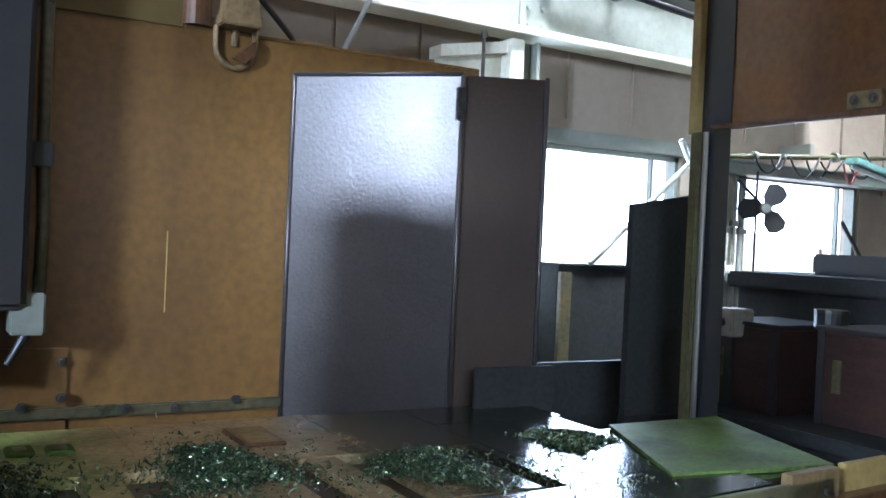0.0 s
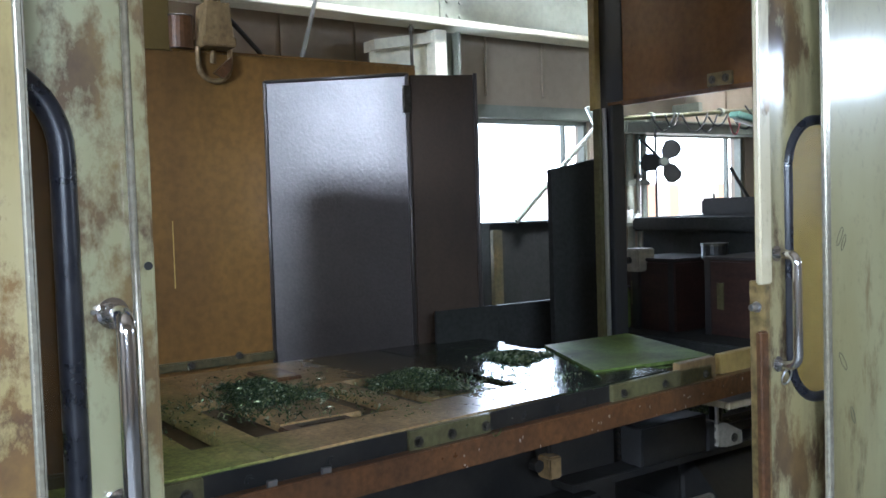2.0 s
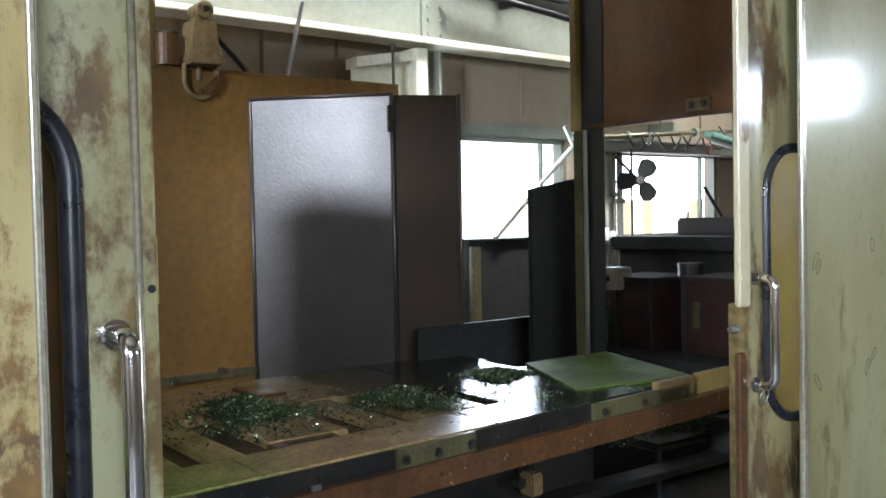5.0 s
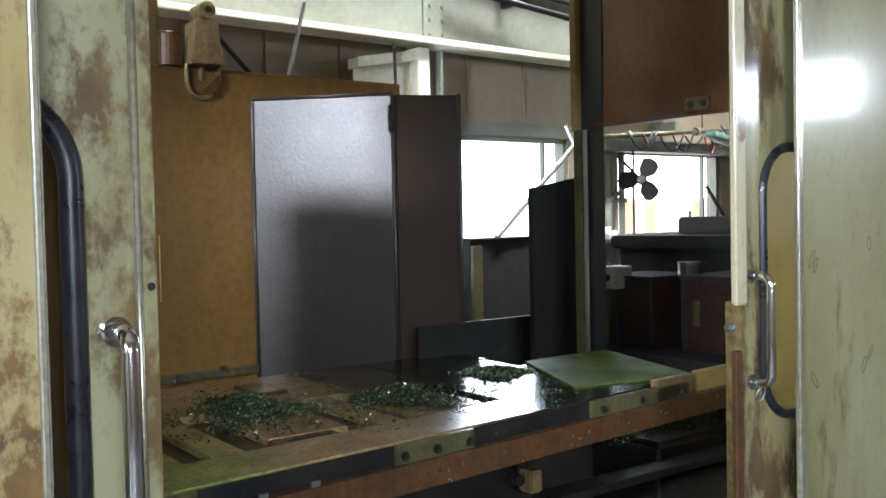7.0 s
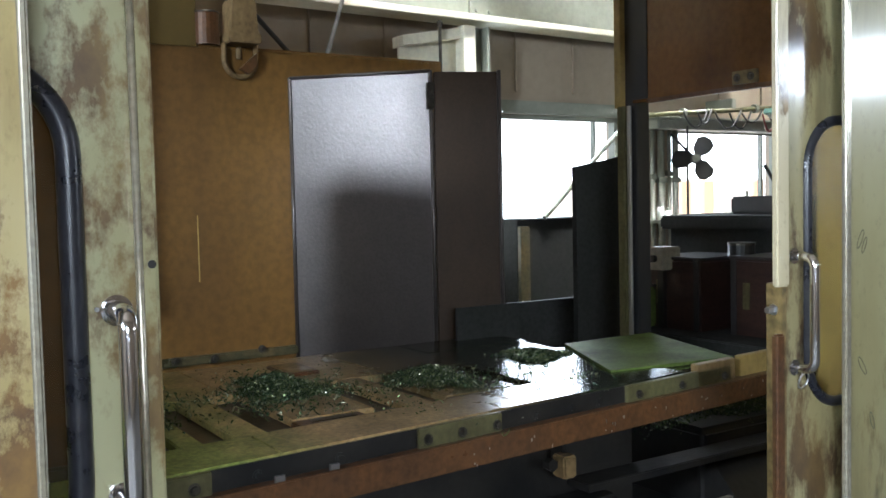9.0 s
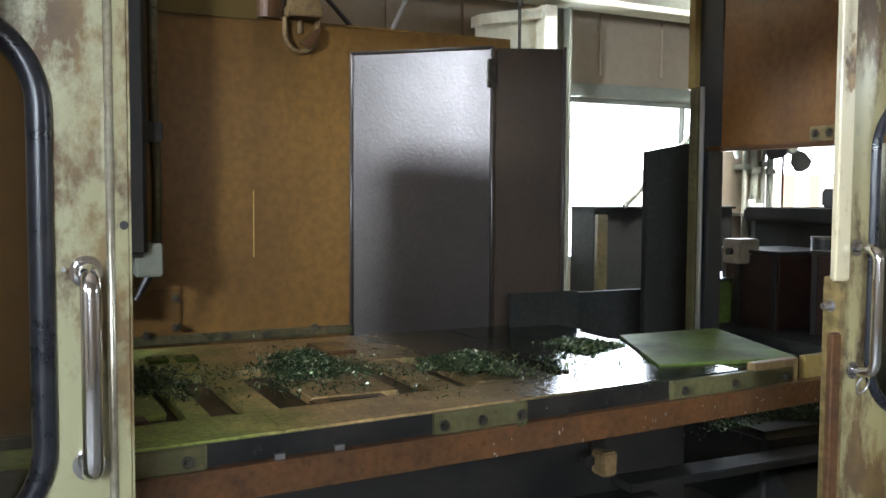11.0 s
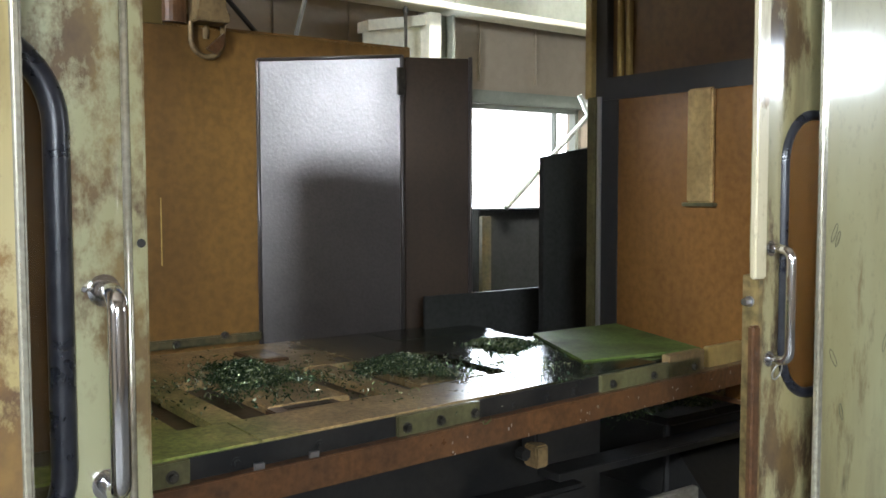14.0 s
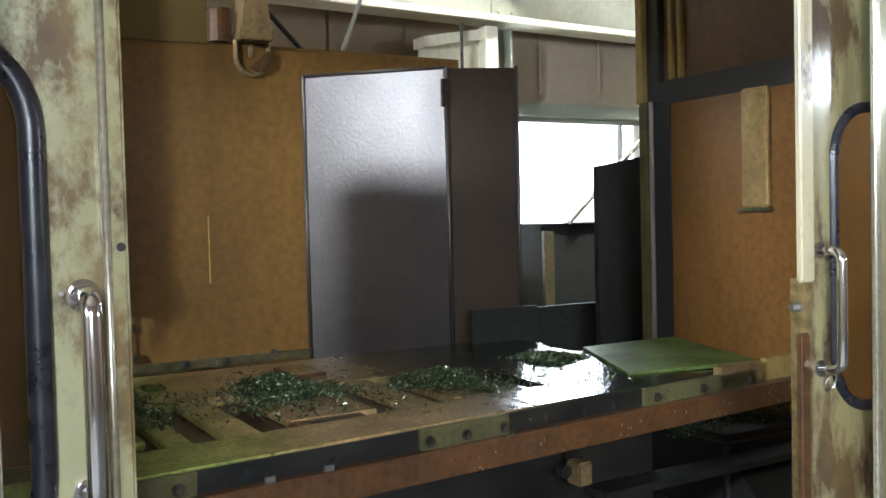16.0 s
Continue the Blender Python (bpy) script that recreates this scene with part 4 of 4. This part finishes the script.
def low_plate():
    p = thing("low_splash_plate", "low dark sheet metal plate behind the table", "splash guard")
    part("plate", box(1.87, 2.57, 0.0, 2.62, 2.585, 1.118, 0.002), MATT_DARK, p)
    d = thing("dark_screen", "tall dark sheet screen beside the guide post", "screen")
    part("fold", box(2.138, 2.243, 1.0, 2.146, 2.25, 1.65), MATT_DARK, d)
    part("foot", box(2.14, 2.24, 0.0, 2.4, 2.28, 1.0, 0.003), MATT_DARK, d)
    part("sheet", prism([(2.14, 1.0), (2.4, 1.0), (2.4, 1.70), (2.14, 1.655)], 2.25, 2.27), MATT_DARK, d)
    q = thing("end_plate", "short dark sheet metal plate at the table end", "splash guard")
    part("plate", box(1.50, 2.10, 1.0, 1.755, 2.11, 1.19, 0.002), MATT_DARK, q)
    part("foot", box(1.50, 2.11, 1.0, 1.755, 2.14, 1.083, 0.002), MATT_DARK, q)
    part("top_fold", box(1.87, 2.562, 1.118, 2.62, 2.59, 1.124, 0.001), MATT_DARK, p)
    c = thing("steel_cabinet", "low dark steel cabinet behind the machine", "cabinet")
    part("body", box(2.725, 3.39, 0.0, 3.62, 3.6, 1.425, 0.004), MATT_DARK, c)
    part("top", box(2.72, 3.375, 1.425, 3.63, 3.605, 1.438, 0.003), MATT_DARK, c)
    part("corner_post", box(2.725, 3.36, 0.0, 2.785, 3.389, 1.40, 0.003), STEEL_DIRTY, c, "dull grey corner post")


low_plate()


# Materials in this bay are darkened to stand for the low light there.
def loading_bay():
    b = thing("work_bench", "workshop bench piled with tooling, coloured black for the dim bay", "bench")
    part("top", box(2.95, 1.2, 1.39, 4.3, 2.62, 1.45, 0.01), MATT_DARK, b)
    part("front", box(3.0, 1.2, 0.0, 3.06, 2.6, 1.39, 0.004), MATT_DARK, b)
    k = thing("tool_chest", "dark green tool chest on the bench", "tool chest")
    part("body", box(3.2, 1.6, 1.45, 3.7, 2.43, 1.53, 0.01), DARK_SHEET, k)
    part("ring", tube([(3.19, 1.72 + 0.02 * math.cos(a * math.tau / 16), 1.51 + 0.02 * math.sin(a * math.tau / 16)) for a in range(16)], 0.005, 6, True), ZINC, k)
    s = thing("pallet_stand", "stand under the stacked blocks, darkened for the dim bay", "stand")
    part("body", box(2.45, 1.55, 0.0, 2.94, 2.6, 0.98, 0.01), MATT_DARK, s)
    part("top", box(2.43, 1.53, 0.98, 2.95, 2.62, 1.02, 0.006), MATT_DARK, s)
    c = thing("switch_box", "pale cream switch box on the stand", "box", at=(2.5, 2.16, 1.25))
    part("body", box(0, 0, 0, 0.1, 0.09, 0.09, 0.006), PALE_STEEL, c)
    part("knob", rod((0.0, 0.045, 0.045), (-0.015, 0.045, 0.045), 0.014, 12), BLACK, c)
    part("post", box(0.03, 0.03, -0.23, 0.06, 0.06, 0.0), BLACK, c)
    t = thing("tin", "small dark round tin on a box lid", "tin", at=(2.7, 1.95, 1.302))
    part("body", rod((0, 0, 0), (0, 0, 0.045), 0.05, 20), BLACK, t)
    part("lid", rod((0, 0, 0.045), (0, 0, 0.055), 0.052, 20), BOLT, t)
    o = thing("oil_tray", "dark green oily tray on the stand", "tray", at=(2.46, 2.25, 1.02))
    part("body", box(0, 0, 0, 0.25, 0.32, 0.16, 0.01), GREEN, o)
    part("rim", box(-0.008, -0.008, 0.16, 0.258, 0.328, 0.17, 0.004), BLACK, o)


loading_bay()


def block_crate(x, y, w, d, h, z, label):
    c = thing("tool_block", label, "block", "blocks on the stand", at=(x, y, z))
    part("body", box(0, 0, 0, d, w, h, 0.006), WOOD, c)
    part("lid", box(-0.008, -0.008, h, d + 0.008, w + 0.008, h + 0.012, 0.004), DARK_SHEET, c)
    for k in (0.06, 0.94):
        part("corner_strip", box(-0.005, w * k - 0.012, 0, 0.0, w * k + 0.012, h), DARK_SHEET, c)
    part("label_plate", box(-0.003, w * 0.7, h * 0.35, 0.0, w * 0.8, h * 0.7), STEEL_OLIVE, c)


block_crate(2.55, 2.02, 0.28, 0.3, 0.27, 1.02, "reddish brown box with a shiny dark lid")
block_crate(2.6, 1.62, 0.3, 0.3, 0.28, 1.02, "dark brown box with a tan plate")
block_crate(2.62, 1.25, 0.28, 0.28, 0.26, 1.02, "dark brown box beside the others")

ochre = thing("control_cabinet", "ochre painted machine cabinet beyond the shutter", "cabinet", at=(2.42, 0.98, 0.1))
part("body", box(0, 0, 0, 0.06, 0.45, 2.4, 0.006), OCHRE, ochre)
part("seam_strip", box(-0.004, 0.2, 0.0, 0.0, 0.215, 2.4), OCHRE, ochre)

# ---- swarf ----


def swarf_pile(name_label, cx, cy, rx, ry, h, count, seed, z=1.0825):
    """A heap of small curled chips."""
    rng = random.Random(seed)
    verts, faces = [], []
    def chip(x, y, z, size, wide, turn):
        m = pose(x, y, z, rng.uniform(-70, 70), rng.uniform(-70, 70), rng.uniform(0, 360))
        n0, n = len(verts), rng.randint(3, 6)
        rad = size * rng.uniform(0.3, 0.8)
        for i in range(n + 1):
            a = turn * i / n
            for s in (-0.5, 0.5):
                verts.append((m @ Vector((rad * math.cos(a), rad * math.sin(a), s * wide + 0.3 * size * i / n)))[:])
        for i in range(n):
            k = n0 + 2 * i
            faces.append((k, k + 1, k + 3, k + 2))
    lumps = [(rng.uniform(-0.7, 0.7), rng.uniform(-0.7, 0.7), rng.uniform(0.25, 0.6)) for _ in range(9)]
    for _ in range(count):
        a, r = rng.uniform(0, math.tau), (abs(rng.gauss(0, 0.5)) if rng.random() < 0.35 else 0.85 * math.sqrt(rng.random()))
        edge = 1 + 0.3 * math.sin(3 * a + seed) + 0.2 * math.sin(7 * a + 2 * seed)
        u, v = r * edge * math.cos(a), r * edge * math.sin(a)
        hump = max(0, 1 - r) ** 0.8 * (0.45 + sum(0.35 * math.exp(-((u - lu) ** 2 + (v - lv) ** 2) / lr**2) for lu, lv, lr in lumps) / 1.4)
        size = rng.choice((0.004, 0.005, 0.006, 0.007, 0.009, 0.015))
        chip(cx + u * rx, cy + v * ry, z + h * hump * rng.random() ** 0.6, size, rng.uniform(0.0015, 0.004), rng.uniform(1.0, 4.5))
    me = bpy.data.meshes.new("swarf_pile")
    me.from_pydata(verts, [], faces)
    me.materials.append(SWARF)
    return tagged(new("swarf_pile", me), name_label, "swarf", "swarf heaps on the table", "stuff")


def swarf_material():
    m, t, p = nodes_of("green_oily_swarf")
    g = t.nodes.new("ShaderNodeNewGeometry")
    ramp = t.nodes.new("ShaderNodeValToRGB")
    e = ramp.color_ramp.elements
    e[0].color, e[1].color = (0.02, 0.045, 0.026, 1), (0.6, 0.66, 0.52, 1)
    e[1].position = 1.0
    for q, c in ((0.4, (0.045, 0.08, 0.035)), (0.75, (0.13, 0.175, 0.075)), (0.92, (0.28, 0.30, 0.16))):
        n = e.new(q)
        n.color = (*c, 1)
    t.links.new(g.outputs["Random Per Island"], ramp.inputs["Fac"])
    t.links.new(ramp.outputs["Color"], p.inputs["Base Color"])
    p.inputs["Metallic"].default_value, p.inputs["Roughness"].default_value = 0.75, 0.3
    return m


SWARF = swarf_material()
swarf_pile("heap of dark green curled metal swarf", 0.72, 1.71, 0.115, 0.17, 0.04, 5600, 3)
swarf_pile("heap of dark green curled metal swarf", 1.09, 1.60, 0.12, 0.14, 0.035, 3800, 5)
swarf_pile("heap of dark wet metal swarf", 1.51, 1.71, 0.10, 0.10, 0.028, 3200, 8)
swarf_pile("thin scatter of green metal swarf", 0.33, 1.70, 0.13, 0.20, 0.025, 2200, 11)
swarf_pile("loose green metal swarf strewn over the table", 0.70, 1.66, 0.36, 0.36, 0.005, 1500, 17, 1.0855)
swarf_pile("loose dark metal swarf strewn over the wet plate", 1.30, 1.48, 0.26, 0.24, 0.004, 420, 19, 1.0855)
swarf_pile("pale green swarf spread over the ledge", 2.28, 1.68, 0.34, 0.18, 0.05, 6500, 23, 0.83)
swarf_pile("pale green swarf in the chip tray", 2.02, 1.28, 0.25, 0.12, 0.05, 1500, 29, 0.562)


def motions():
    walk(shutter_ob, [(t, pose(2.095, 0, z)) for t, z in SHUTTER_ROWS])
    walk(shuttle_ob, [(t, pose(x, 0, 0)) for t, x in SHUTTLE_ROWS])


SHUTTLE_ROWS = [(0, 1.505), (0.8, 1.57), (1.5, 1.64), (2.0, 1.70), (2.5, 1.78), (3.0, 1.88), (3.5, 1.96), (4.0, 2.03), (4.6, 2.13), (5.4, 2.27), (6.1, 2.37), (6.5, 2.40), (16, 2.40)]
SHUTTER_ROWS = [(0, 1.853), (9.7, 1.853), (10.2, 1.84), (10.6, 1.755), (11.2, 1.59), (11.8, 1.43), (12.2, 1.317), (12.5, 1.243), (12.8, 1.155), (13.2, 1.05), (13.5, 0.972), (13.75, 0.918), (13.95, 0.907), (14.5, 0.907), (16, 0.907)]
motions()
